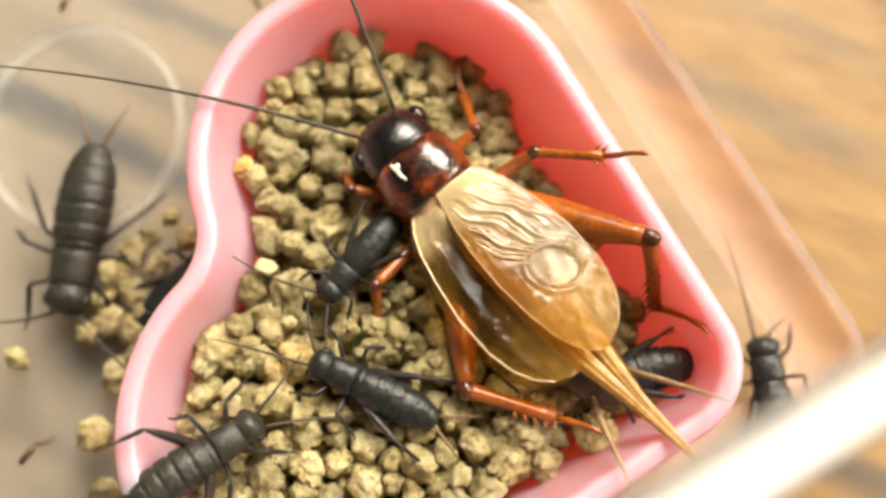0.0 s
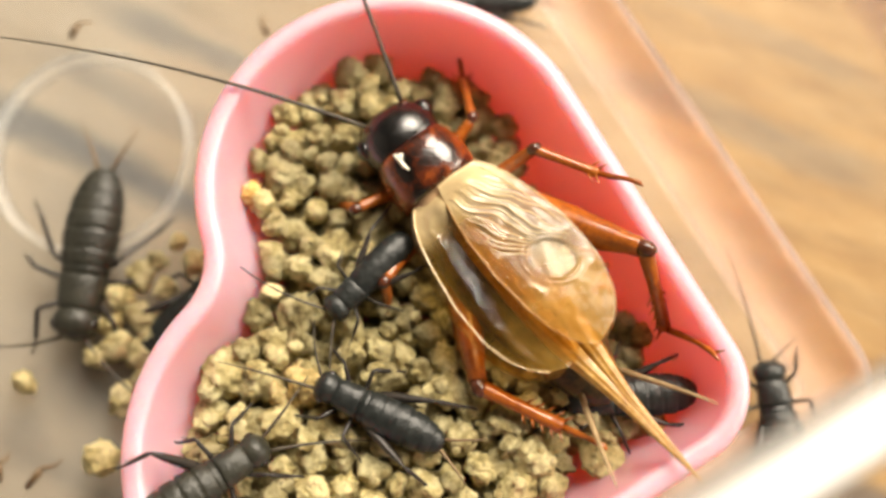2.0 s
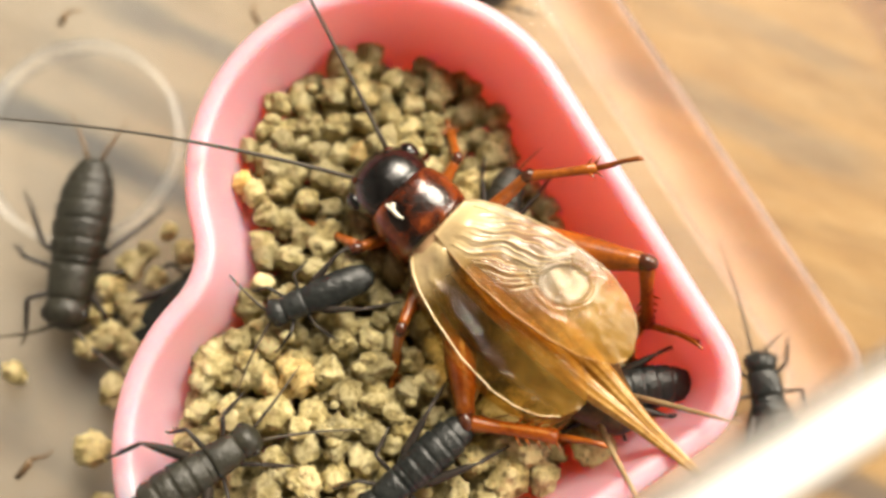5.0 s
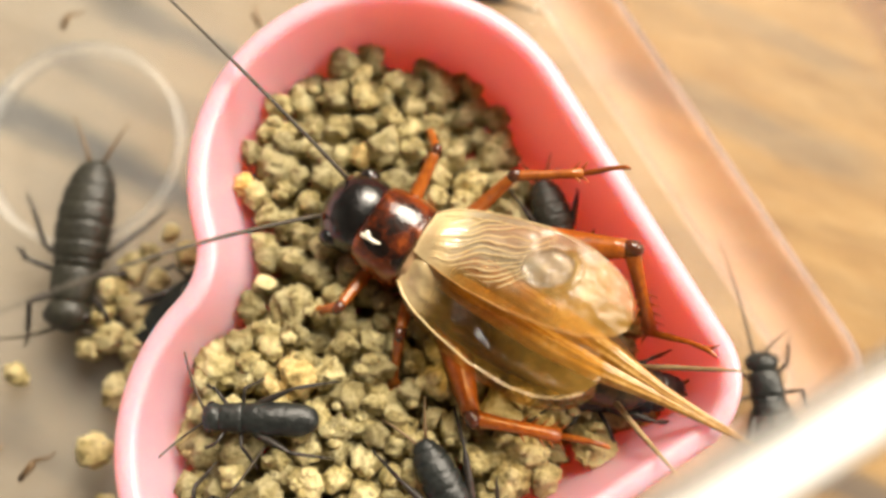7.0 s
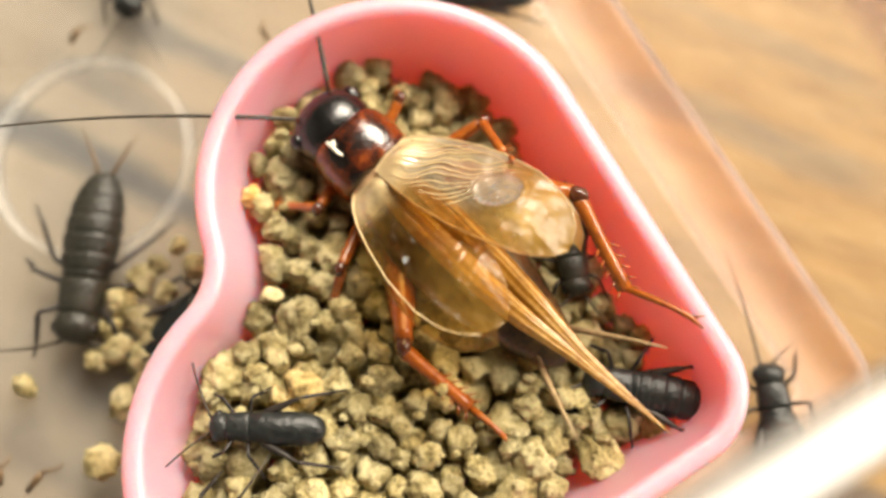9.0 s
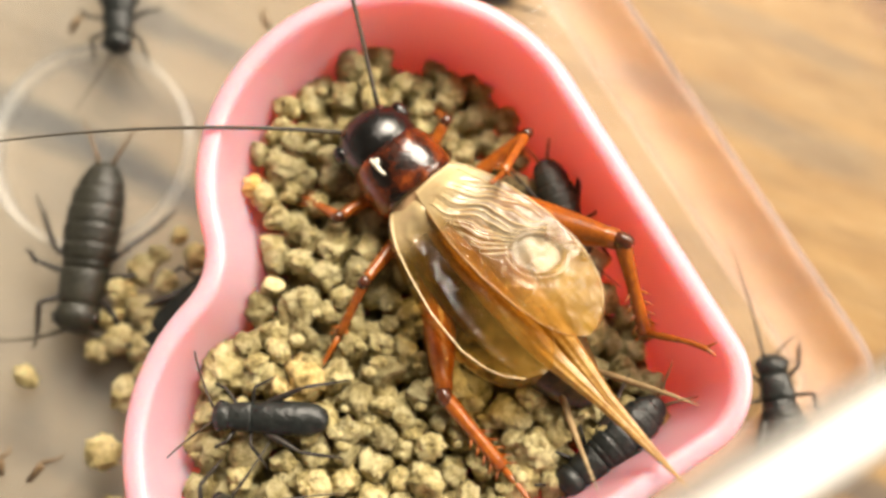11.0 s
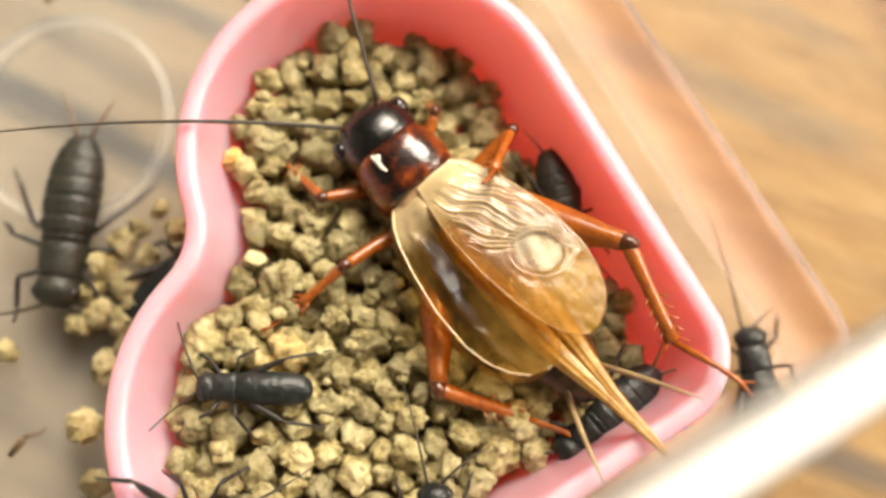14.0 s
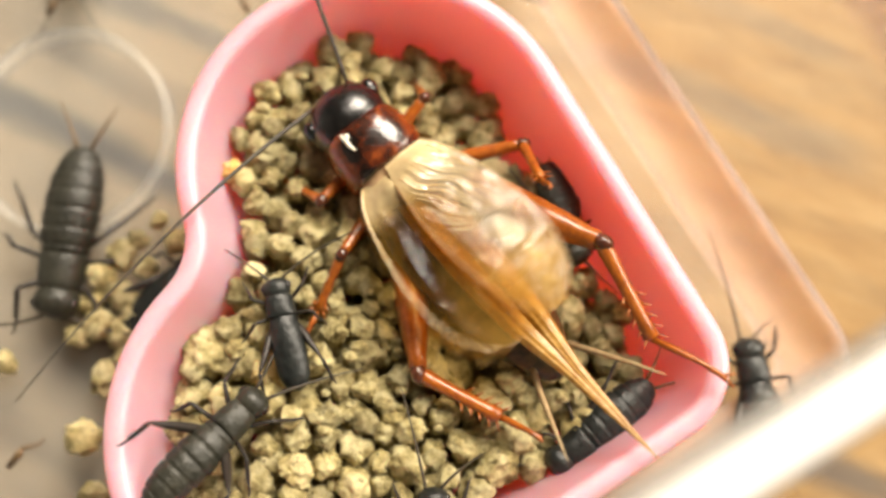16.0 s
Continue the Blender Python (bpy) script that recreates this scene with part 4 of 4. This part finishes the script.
for s in (-1, 1):
    bm = bmesh.new()
    rings = []
    for i in range(41):
        f = i / 40
        y = -7.0 - 29.0 * f
        wide = float(np.interp(f, (0, 0.05, 0.15, 0.35, 0.5, 0.62, 0.78, 1), (0.3, 0.9, 1.15, 1.15, 1.0, 0.68, 0.32, 0.012)))
        cx = s * float(np.interp(f, (0, 0.2, 0.4, 0.55, 0.7, 1), (0.9, 1.0, 0.95, 0.72, 0.28, 0.0))) + 0.5 * f * f
        z = float(np.interp(f, (0, 0.2, 0.5, 0.7, 1), (6.2, 6.5, 6.5, 7.3, 9.2)))
        rings.append([Vector((cx + wide * math.cos(a) * (1 + 0.04 * math.cos(a * 9)), y, z + wide * 0.75 * math.sin(a) * (1 + 0.10 * math.cos(a * 9)))) for a in (2 * math.pi * q / 36 for q in range(36))])
    bridge(bm, rings, True, (True, True))
    part("hindwing", bm, HINDWING, cricket, "folded straw-coloured hindwing drawn out to a point")
    bm = bmesh.new()
    tube(bm, [(s * 1.5, -25, 3.9), (s * 2.8, -27.5, 6.2), (s * 3.9, -29.8, 8.5), (s * 4.7, -31.6, 10.2)], [0.27, 0.23, 0.15, 0.04], 8)
    part("cercus", bm, CERCUS, cricket, "straw-coloured tail feeler")

antennae = {}
for s in (-1, 1):
    bm = bmesh.new()
    pts = [((-3.0 if s < 0 else -0.8) * (i / 24) ** 2, 31.0 * i / 24, 0.9 * math.sin(i / 24 * 3.0)) for i in range(25)]
    tube(bm, pts, [0.20 - 0.15 * i / 24 for i in range(25)], 7)
    antennae[s] = part("antenna", bm, ANTENNA, cricket, "long thread-like dark antenna", at=mpose(s * 1.75, 1.9, 5.6, 10, 0, -s * 40))

# leg: joint on the body, upper length, lower length, thickness
LEGS = {("front", -1): ((-2.3, -3.2, 2.6), 5.4, 4.6, 0.75), ("front", 1): ((2.3, -3.2, 2.6), 5.4, 4.6, 0.75),
        ("middle", -1): ((-2.9, -7.0, 2.6), 6.0, 5.0, 0.78), ("middle", 1): ((2.9, -7.0, 2.6), 6.0, 5.4, 0.78),
        ("hind", -1): ((-1.4, -9.2, 0.8), 12.0, 7.2, 2.0), ("hind", 1): ((3.2, -9.2, 3.4), 12.0, 8.2, 2.1)}
limbs = {}
for (which, s), (joint, upper, lower, thick) in LEGS.items():
    bm = bmesh.new()
    k = (1.0, 1.05, 1.02, 0.88, 0.66, 0.48, 0.46) if which == "hind" else (0.8, 1.0, 1.0, 0.9, 0.8, 0.72, 0.7)
    tube(bm, [(0, upper * f, 0) for f in (0, 0.08, 0.25, 0.5, 0.75, 0.9, 0.97)], [thick * q for q in k], 14, 0.8)
    thigh = part("thigh", bm, LEG_AMBER, cricket, "glossy amber-brown %s thigh" % which)
    bm = bmesh.new()
    e = 0.85 if which == "hind" else thick * 0.8
    ball(bm, (0, upper, 0), e * 0.8, e * 1.15, e, 12, 8)
    part("knee", bm, LEG_KNEE, thigh, "dark glossy knee")
    bm = bmesh.new()
    e = 0.66 if which == "hind" else 0.46
    tube(bm, [(0, lower * f, 0) for f in (0, 0.1, 0.4, 0.8, 0.97, 1.0)], [e * 0.9, e, e * 0.8, e * 0.85, e, e * 0.6], 10)
    shin = part("shin", bm, LEG_AMBER, cricket)
    n = 5 if which == "hind" else 2
    for q in range(n):
        for side in (-1, 1):
            bm = bmesh.new()
            y = lower * (0.98 - 0.11 * q)
            tube(bm, [(side * e * 0.6, y, 0.1), (side * (e + 0.45), y + 0.55, 0.35)], [0.13, 0.02], 6)
            part("spine", bm, LEG_AMBER, shin)
    bm = bmesh.new()
    t = {"hind": 3.6, "middle": 3.6, "front": 2.8}[which]
    b = 0.26 if which == "hind" else 0.23
    if (which, s) == ("hind", 1):
        tube(bm, [(0, 0, 0), (0, 2.0, 0.35), (0, 4.0, 0.45), (0.1, 5.6, 0.25), (0.5, 6.8, 0.3)], [b, b * 1.15, b * 0.8, b * 0.9, b * 0.3], 8)
        tube(bm, [(0.1, 5.6, 0.1), (-0.5, 6.5, 0.2)], [b * 0.6, b * 0.2], 6)
        reaching_foot = part("foot", bm, LEG_AMBER, cricket)
        limbs[which, s] = (thigh, shin)
        continue
    else:
        tube(bm, [(0, lower - 0.1, 0), (0, lower + t * 0.3, 0.35 * t * 0.3), (0, lower + t * 0.6, 0.6 * t * 0.5), (0.1, lower + t * 0.9, 0.6 * t * 0.72), (0.25, lower + t, 0.6 * t * 0.72)],
             [b, b * 1.1, b * 0.8, b * 0.9, b * 0.3], 8)
    part("foot", bm, LEG_AMBER, shin)
    limbs[which, s] = (thigh, shin)


# ---- what moves ----
def glide(rows, t):
    """A value, or several, at t along rows of (seconds, values...)."""
    ts = [r[0] for r in rows]
    return [float(np.interp(t, ts, [r[i] for r in rows])) for i in range(1, len(rows[0]))]


def motions():
    # the large cricket: seconds, place of its head, heading
    body = [(0, -4.17, 6.91, 41.3), (0.5, -4.11, 8.51, 39.1), (1, -4.46, 9.34, 38.5), (1.5, -4.42, 9.69, 38.4), (2, -4.27, 9.76, 38.2), (2.5, -3.29, 6.57, 40.5),
            (3, -2.15, 6.20, 39.9), (3.5, -3.84, 4.51, 43.5), (4, -4.42, 4.41, 44.5), (6.5, -5.01, 5.85, 44.8), (7, -7.05, 2.65, 57.1), (7.5, -7.18, 3.50, 55.6),
            (8, -10.20, 11.40, 45.9), (8.5, -10.22, 11.39, 45.2), (11, -6.27, 8.82, 39.2), (11.5, -6.09, 9.24, 38.1), (12, -6.22, 7.69, 40.8), (12.5, -6.07, 8.35, 39.9),
            (13, -5.41, 6.83, 40.6), (13.5, -5.00, 6.20, 40.6), (14, -4.75, 6.95, 39.9), (14.5, -4.69, 7.51, 39.3), (15, -5.34, 7.28, 40.1), (15.5, -5.62, 7.42, 40.0),
            (16, -7.14, 9.56, 39.7)]
    walk(cricket, [(t, mpose(x, y, GROUND, 0, 0, a)) for t, x, y, a in body])

    # feet and knees on the feed and the dish (seconds, x, y, z)
    knees = {("hind", 1): [(0, 15.3, -1.5, 14.4), (1, 14.4, -0.8, 14.4), (2, 14.6, -0.5, 14.4), (3.5, 15.6, -2.5, 14.4), (4, 15.4, -2.6, 14.4), (6.5, 14.4, -1.7, 14.4), (7, 14.1, -1.2, 14.4), (7.5, 13.7, -0.7, 14.4), (8, 9.9, 4.4, 14.4), (8.5, 9.4, 4.4, 14.4), (11, 12.7, -0.4, 14.4), (12, 12.8, -1.0, 14.4), (13, 13.6, -1.0, 14.4), (13.5, 14.4, -2.1, 14.4), (14, 14.5, -2.6, 14.4), (15, 14.5, -2.4, 14.4), (16, 12.7, -1.7, 14.4)],
             ("hind", -1): [(0, 1.6, -12.6, 10.0), (1, 1.7, -11.3, 10.0), (2, 2.1, -10.5, 10.0), (3.5, 1.5, -14.2, 10.0), (4, 1.5, -14.1, 10.0), (6.5, 1.5, -13.5, 10.0), (7, 2.1, -13.6, 10.0), (7.5, 2.2, -13.3, 10.0), (8, -4.5, -6.6, 10.0), (8.5, -4.4, -6.7, 10.0), (11, -0.7, -11.7, 10.0), (12, -1.1, -12.3, 10.0), (13, 0.3, -13.8, 10.0), (14, 0.3, -13.3, 10.0), (15, 0.0, -13.3, 10.0), (16, -1.2, -11.2, 10.0)],
             ("middle", 1): [(0, 6.9, 5.6, 12.8), (1, 6.1, 7.2, 12.8), (2, 6.5, 7.9, 12.8), (3.5, 7.1, 4.4, 12.8), (4, 6.8, 4.5, 12.8), (6.5, 5.9, 5.3, 12.8), (7.5, 5.0, 4.7, 12.8), (8, 2.8, 11.3, 10.5), (8.5, 2.5, 11.4, 10.5), (11, 5.9, 9.3, 10.5), (12, 4.4, 8.4, 10.5), (13, 6.0, 7.4, 10.5), (14, 6.2, 7.4, 10.5), (15, 6.4, 7.5, 10.5), (16, 7.2, 7.3, 10.5)],
             ("middle", -1): [(0, -5.5, -4.5, 10.2), (1, -5.6, -2.7, 10.2), (2, -5.3, -2.3, 10.2), (3.5, -3.7, -6.4, 10.2), (4, -3.6, -6.7, 10.2), (6.5, -3.9, -6.5, 10.2), (7, -3.5, -7.1, 10.2), (7.5, -4.3, -6.6, 10.2), (8, -8.6, -0.5, 10.2), (8.5, -8.9, -0.7, 10.2), (11, -7.0, -2.8, 10.2), (12, -7.4, -3.1, 10.2), (13, -6.8, -3.5, 10.2), (14, -7.1, -3.6, 10.2), (15, -7.5, -4.3, 10.2), (16, -7.3, -1.8, 10.2)],
             ("front", -1): [(0, -7.6, 3.3, 10.2), (1, -8.3, 3.9, 10.2), (2, -7.7, 3.7, 10.2), (3.5, -6.1, -0.9, 10.2), (4, -6.6, -0.8, 10.2), (6.5, -8.4, 0.1, 10.2), (7, -8.3, -5.0, 10.2), (7.5, -9.5, -3.3, 10.2), (8, -12.6, 5.4, 10.2), (8.5, -10.9, 4.3, 10.2), (11, -9.2, 2.5, 10.2), (12, -8.8, 1.6, 10.2), (13, -8.9, 1.6, 10.2), (14, -9.0, 1.9, 10.2), (15, -9.2, 1.9, 10.2), (16, -9.0, 2.6, 10.2)],
             ("front", 1): [(0, 2.4, 8.4, 9.8), (1, 1.3, 11.4, 9.8), (2, 1.7, 11.6, 9.8), (3.5, 2.6, 6.0, 9.8), (4, 1.8, 6.3, 9.8), (6.5, 0.2, 8.2, 9.8), (7.5, -1.5, 7.9, 9.8), (8, -5.0, 14.1, 9.8), (8.5, -4.6, 14.0, 9.8), (11, -0.6, 10.7, 9.8), (12, -0.9, 9.8, 9.8), (13, 0.5, 9.1, 9.8), (14, 0.0, 9.2, 9.8), (15, -0.4, 9.8, 9.8), (16, -0.8, 11.4, 9.8)]}
    feet = {("hind", 1): [(0, 17.0, -5.9, 7.7), (1, 16.6, -5.5, 8.0), (2, 17.1, -5.8, 8.7), (3.5, 16.8, -6.0, 7.5), (4, 16.5, -6.1, 7.5), (6.5, 16.6, -6.4, 8.1), (7, 16.4, -6.9, 9.0), (7.5, 16.3, -7.2, 10.2), (8, 13.5, -3.3, 13.0), (8.5, 13.5, -3.3, 13.0), (11, 15.0, -6.8, 9.9), (12, 14.8, -7.0, 9.2), (13, 14.9, -7.5, 9.6), (13.5, 17.9, -10.2, 13.0), (14, 18.1, -10.3, 13.0), (15, 18.0, -10.6, 13.0), (16, 16.9, -9.7, 13.0)],
            ("hind", -1): [(0, 8.7, -14.8, 10.2), (1, 9.3, -14.3, 10.2), (2, 9.8, -14.2, 10.2), (3.5, 9.4, -15.1, 10.2), (4, 8.8, -15.2, 10.2), (6.5, 8.8, -14.7, 10.2), (7, 8.8, -14.9, 8.8), (7.5, 8.5, -14.8, 8.8), (8, 0.2, -10.7, 8.8), (8.5, 0.2, -10.4, 8.8), (11, 3.4, -16.6, 8.8), (12, 4.2, -15.8, 8.8), (13, 5.6, -15.9, 8.8), (14, 5.8, -15.1, 8.8), (15, 5.1, -15.3, 8.8), (16, 5.8, -14.9, 10.2)],
            ("middle", 1): [(0, 11.7, 4.9, 14.2), (1, 11.6, 5.7, 13.2), (2, 11.7, 5.7, 13.2), (3.5, 12.0, 4.4, 14.2), (4, 11.4, 4.8, 14.2), (6.5, 11.3, 4.9, 13.6), (7.5, 11.0, 5.0, 13.8), (8, 3.8, 8.8, 12.8), (8.5, 3.8, 8.9, 12.8), (11, 4.3, 6.1, 12.8), (12, 3.4, 5.5, 12.8), (13, 5.1, 4.6, 12.8), (14, 4.9, 4.2, 12.8), (15, 5.1, 4.2, 12.8), (16, 7.9, 4.7, 12.8)],
            ("middle", -1): [(0, -5.5, -6.1, 8.4), (1, -5.1, -4.0, 8.4), (2, -5.0, -3.9, 8.4), (3.5, -4.3, -8.2, 8.4), (4, -3.9, -8.3, 8.4), (6.5, -4.5, -8.5, 8.4), (7, -3.9, -9.1, 8.4), (7.5, -4.6, -8.6, 8.4), (8, -9.2, -2.4, 8.4), (8.5, -9.5, -2.6, 8.4), (11, -8.6, -5.7, 8.4), (12, -8.4, -5.0, 8.4), (13, -9.2, -5.2, 8.4), (14, -10.6, -6.3, 8.4), (15, -8.8, -5.8, 8.4), (16, -9.1, -5.6, 8.4)],
            ("front", -1): [(0, -8.2, 5.0, 8.4), (1, -8.9, 5.0, 8.4), (2, -8.6, 4.4, 8.4), (3.5, -7.4, -0.3, 8.4), (4, -7.9, -0.0, 8.4), (6.5, -11.4, 1.8, 8.4), (7, -10.3, -5.0, 8.4), (7.5, -11.8, -2.6, 8.4), (8, -17.0, 6.2, 9.1), (8.5, -14.9, 5.0, 8.4), (11, -11.1, 3.9, 8.4), (12, -10.7, 3.5, 8.4), (13, -10.8, 3.7, 8.4), (14, -10.9, 3.9, 8.4), (15, -10.6, 3.8, 8.4), (16, -10.6, 3.8, 8.4)],
            ("front", 1): [(0, 1.5, 12.2, 7.4), (1, 0.6, 15.3, 7.5), (2, 1.0, 15.8, 8.1), (3.5, 1.7, 8.9, 7.0), (4, 1.4, 9.2, 7.0), (6.5, -0.6, 11.4, 7.0), (7.5, -1.9, 10.6, 7.0), (8, -5.6, 16.2, 7.0), (8.5, -5.2, 16.1, 7.0), (11, -1.3, 12.5, 7.0), (12, -1.4, 11.5, 7.0), (13, -0.2, 11.0, 7.0), (14, -0.7, 10.9, 7.0), (15, -1.2, 11.6, 7.0), (16, -1.3, 13.5, 7.0)]}
    toes = [(0, 21.1, -9.1, 14.7), (1, 21.2, -8.9, 14.7), (2, 20.7, -9.1, 14.7), (3.5, 21.3, -9.3, 14.7), (4, 21.2, -9.3, 14.7), (6.5, 21.0, -9.5, 14.7), (7, 21.2, -9.3, 14.7), (7.5, 21.2, -9.4, 14.7), (8, 18.3, -5.9, 14.7), (8.5, 18.1, -5.6, 14.7), (11, 19.5, -8.7, 14.7), (12, 19.7, -8.9, 14.7), (13, 19.7, -9.1, 14.7), (13.5, 20.7, -11.6, 14.7), (14, 21.5, -12.5, 14.7), (15, 22.0, -12.8, 14.7), (16, 21.4, -11.8, 14.7)]
    for key, (thigh, shin) in limbs.items():
        joint, upper, lower, thick = LEGS[key]
        upper_rows, lower_rows, toe_rows = [], [], []
        for t, x, y, a in body:
            back = mpose(x, y, GROUND, 0, 0, a).inverted()
            knee = back @ (Vector(glide(knees[key], t)) * MM) / MM
            foot = back @ (Vector(glide(feet[key], t)) * MM) / MM
            hip = knee - (knee - Vector(joint)).normalized() * upper
            upper_rows.append((t, aim(hip, knee)))
            lower_rows.append((t, aim(knee, foot)))
            ankle = knee + (foot - knee).normalized() * lower
            toe_rows.append((t, aim(ankle, back @ (Vector(glide(toes, t)) * MM) / MM)))
        walk(thigh, upper_rows)
        walk(shin, lower_rows)
        if key == ("hind", 1):
            walk(reaching_foot, toe_rows)

    # antennae: seconds, heading over the ground, lift
    feel = {-1: [(0, 76, 8), (1, 74, 8), (1.5, 74, 8), (2, 73, 8), (2.5, 78, 8), (3, 82, 8), (3.5, 112, 14), (4, 100, 16), (6.5, 74, 8), (7, 112, 30), (7.5, 128, 10), (8, 93, 8), (8.5, 91, 8), (11, 90, 8), (12, 89, 8), (13, 88, 8), (13.5, 90, 8), (14, 89, 8), (14.5, 92, 8), (15, 142, 14), (15.5, 135, 14), (16, 134, 8)],
            1: [(0, 21, 8), (2.5, 20, 8), (3.5, 27, 8), (4, 31, 8), (6.5, 20, 8), (7, 45, 10), (7.5, 36, 10), (8, 14, 8), (8.5, 12, 8), (11, 13, 8), (12.5, 14, 8), (14.5, 16, 8), (15.5, 18, 8), (16, 20, 8)]}
    for s, rows in feel.items():
        keyed = []
        for t in sorted({r[0] for r in rows} | {r[0] for r in body}):
            turn, lift = glide(rows, t)
            keyed.append((t, Matrix.Translation(Vector((s * 1.75, 1.9, 5.6)) * MM) @ pose(0, 0, 0, 0, 0, turn - glide(body, t)[2]) @ pose(0, 0, 0, lift, 0, 0)))
        walk(antennae[s], keyed)

    # forewings: seconds, lift, spread of the upper and of the lower one
    beat = [(0, 3, 0, 2), (0.5, 3, 0, 2), (1, 4, 0, 3), (1.5, 6, 1, 3), (2, 6, 3, 3), (2.5, 5, 4, 3), (3, 4, 5, 3), (3.5, 4, 6, 3), (4, 4, 6, 3), (6.3, 6, 4, 4), (6.5, 9, 6, 4),
            (7, 14, 7, 4), (7.5, 14, 7, 4), (8, 22, 10, 6), (8.5, 20, 11, 6), (8.7, 20, 11, 6), (11, 5, 5, 2), (12, 5, 5, 2), (12.5, 5, 5, 2), (13.5, 5, 5, 2), (14, 5, 4, 2), (14.5, 4, 3, 3),
            (15, 6, 6, 3), (15.5, 5, 3, 3), (16, 7, 6, 4)]
    song = ((1.4, 2.4), (6.4, 6.75), (6.95, 8.2), (11.9, 12.2), (14.7, 15.1), (15.8, 16.0))
    times = {r[0]: 0.0 for r in beat}
    for a, b in song:
        for n in range(round(a * FPS), round(b * FPS) + 1):
            times[n / FPS] = 2.6 if n % 2 else -2.6
    for wing, s in ((wing_right, 1), (wing_left, -1)):
        joint = Vector((s * 1.4, WING_Y0, 6.6)) * MM
        rows = []
        for t in sorted(times):
            lift, up, low = glide(beat, t)
            stroke = times[t]
            rows.append((t, Matrix.Translation(joint) @ pose(0, 0, 0, -lift - 0.4 * stroke, 0, 0) @ pose(0, 0, 0, 0, 0, (up + stroke) if s > 0 else -(low + stroke))))
        walk(wing, rows)

    # the young crickets: seconds, middle of the body, heading
    paths = {
        resting: [(0, -32.3, 2.05, 175), (16, -32.3, 2.05, 175)],
        beside: [(0, -23.2, -3.2, -44), (16, -23.2, -3.2, -44)],
        corner: [(0, 28.2, -13.1, 8), (16, 28.2, -13.1, 8)],
        runner: [(0, -6.7, -2.05, 139), (1, -6.5, -1.5, 137), (2.5, -6.5, -1.9, 134), (3, -9.5, -3.9, 113), (4.2, -9.7, -4.05, 113.5), (6.7, -9.8, -4.1, 113), (6.9, -14.2, -13.65, 88), (8.5, -14.2, -13.5, 88), (11, -14.1, -13.4, 88), (13.5, -13.95, -13.3, 87),
                 (14.4, -13.9, -13.1, 89), (14.6, -12.9, -11.7, 54), (14.8, -11.6, -6.9, 4), (15, -11.35, -6.5, 4.5), (15.5, -11.45, -8.0, 13), (16, -11.6, -8.1, 13.5)],
        walker: [(0, -5.5, -12.7, 64), (2.6, -5.5, -12.6, 64), (3, -4.8, -13.8, 72), (3.5, -4.5, -14.9, 77), (4, -1.8, -17.0, 106), (4.2, -2.0, -16.9, 107), (6.3, -1.6, -18.3, 182), (6.7, -1.5, -18.4, 184), (7, 0.7, -20.1, 208), (7.5, 1.1, -21.2, 209),
                 (8, 3.4, -23.6, 210), (8.5, 4.1, -26.2, 209), (9.7, 5.0, -30.0, 270), (11, 4.1, -33.0, 359), (13.5, 0.5, -26.6, 363), (14.5, 0.2, -25.6, 363), (16, 0.2, -25.4, 363)],
        climber: [(0, -19.0, -18.4, -55), (6.7, -19.0, -18.3, -55), (6.95, -21.1, -23.6, -55), (11, -21.1, -23.3, -53), (13.7, -20.9, -23.5, -55), (14.0, -20.3, -23.5, -82), (14.4, -19.7, -20.2, -65), (14.6, -19.3, -18.8, -57), (14.8, -18.8, -17.8, -49), (15, -17.6, -17.1, -41), (15.5, -17.2, -17.0, -42), (16, -17.3, -17.1, -43)],
        sheltered: [(0, 15.0, -11.2, 101), (1.5, 14.2, -11.1, 94), (3.5, 14.7, -11.3, 98), (6.5, 14.7, -11.4, 95), (7, 13.9, -11.6, 94), (7.5, 14.4, -11.0, 91), (8, 14.8, -9.7, 94), (8.5, 16.2, -9.8, 72), (11, 12.5, -15.3, 130), (12.5, 14.0, -15.2, 131), (14.5, 13.7, -15.1, 130), (16, 13.3, -15.2, 129)],
        lurker: [(0, 3.4, -1.7, 213), (3.0, 5.7, 2.5, 179), (3.5, 8.1, 3.8, 80), (4, 4.6, 2.9, 161), (6.5, 4.8, 3.0, 161), (7, 9.3, 1.9, 195), (8, 10.1, 1.7, 189), (8.5, 10.0, 1.5, 188), (11, 9.0, 3.9, 199), (12.5, 10.3, 2.5, 195), (16, 10.7, 2.3, 197)],
        visitor: [(0, -31.6, 47.2, 184), (7.5, -31.2, 34.3, 184), (8, -30.7, 31.9, 183), (8.5, -30.8, 31.7, 183), (11, -31.8, 26.0, 184), (11.6, -31.3, 33.0, 183), (14.5, -34.0, 37.3, 184), (15.5, -33.5, 32.6, 184), (16, -34.6, 30.4, 185)],
        behind: [(0, 3.6, 26.6, 96), (7.5, 3.3, 27.4, 96), (8.5, 3.4, 27.7, 93), (11, 3.0, 27.2, 96), (16, 4.5, 27.0, 96)]}
    # the resting one swings an antenna forward
    feeler = [ob for ob in resting.children if ob.name.startswith("antenna")][1]
    pivot = Vector((-0.7, 7.57, 1.87)) * MM
    swung = Matrix.Translation(pivot) @ pose(0, 0, 0, 0, 0, 30) @ Matrix.Translation(-pivot)
    walk(feeler, [(0, Matrix()), (4.2, Matrix()), (7.0, swung), (16, swung)])
    for thing, z in YOUNG:
        walk(thing, [(t, mpose(x, y, z, -14 if thing is climber else 0, 0, a)) for t, x, y, a in paths[thing]])


motions()
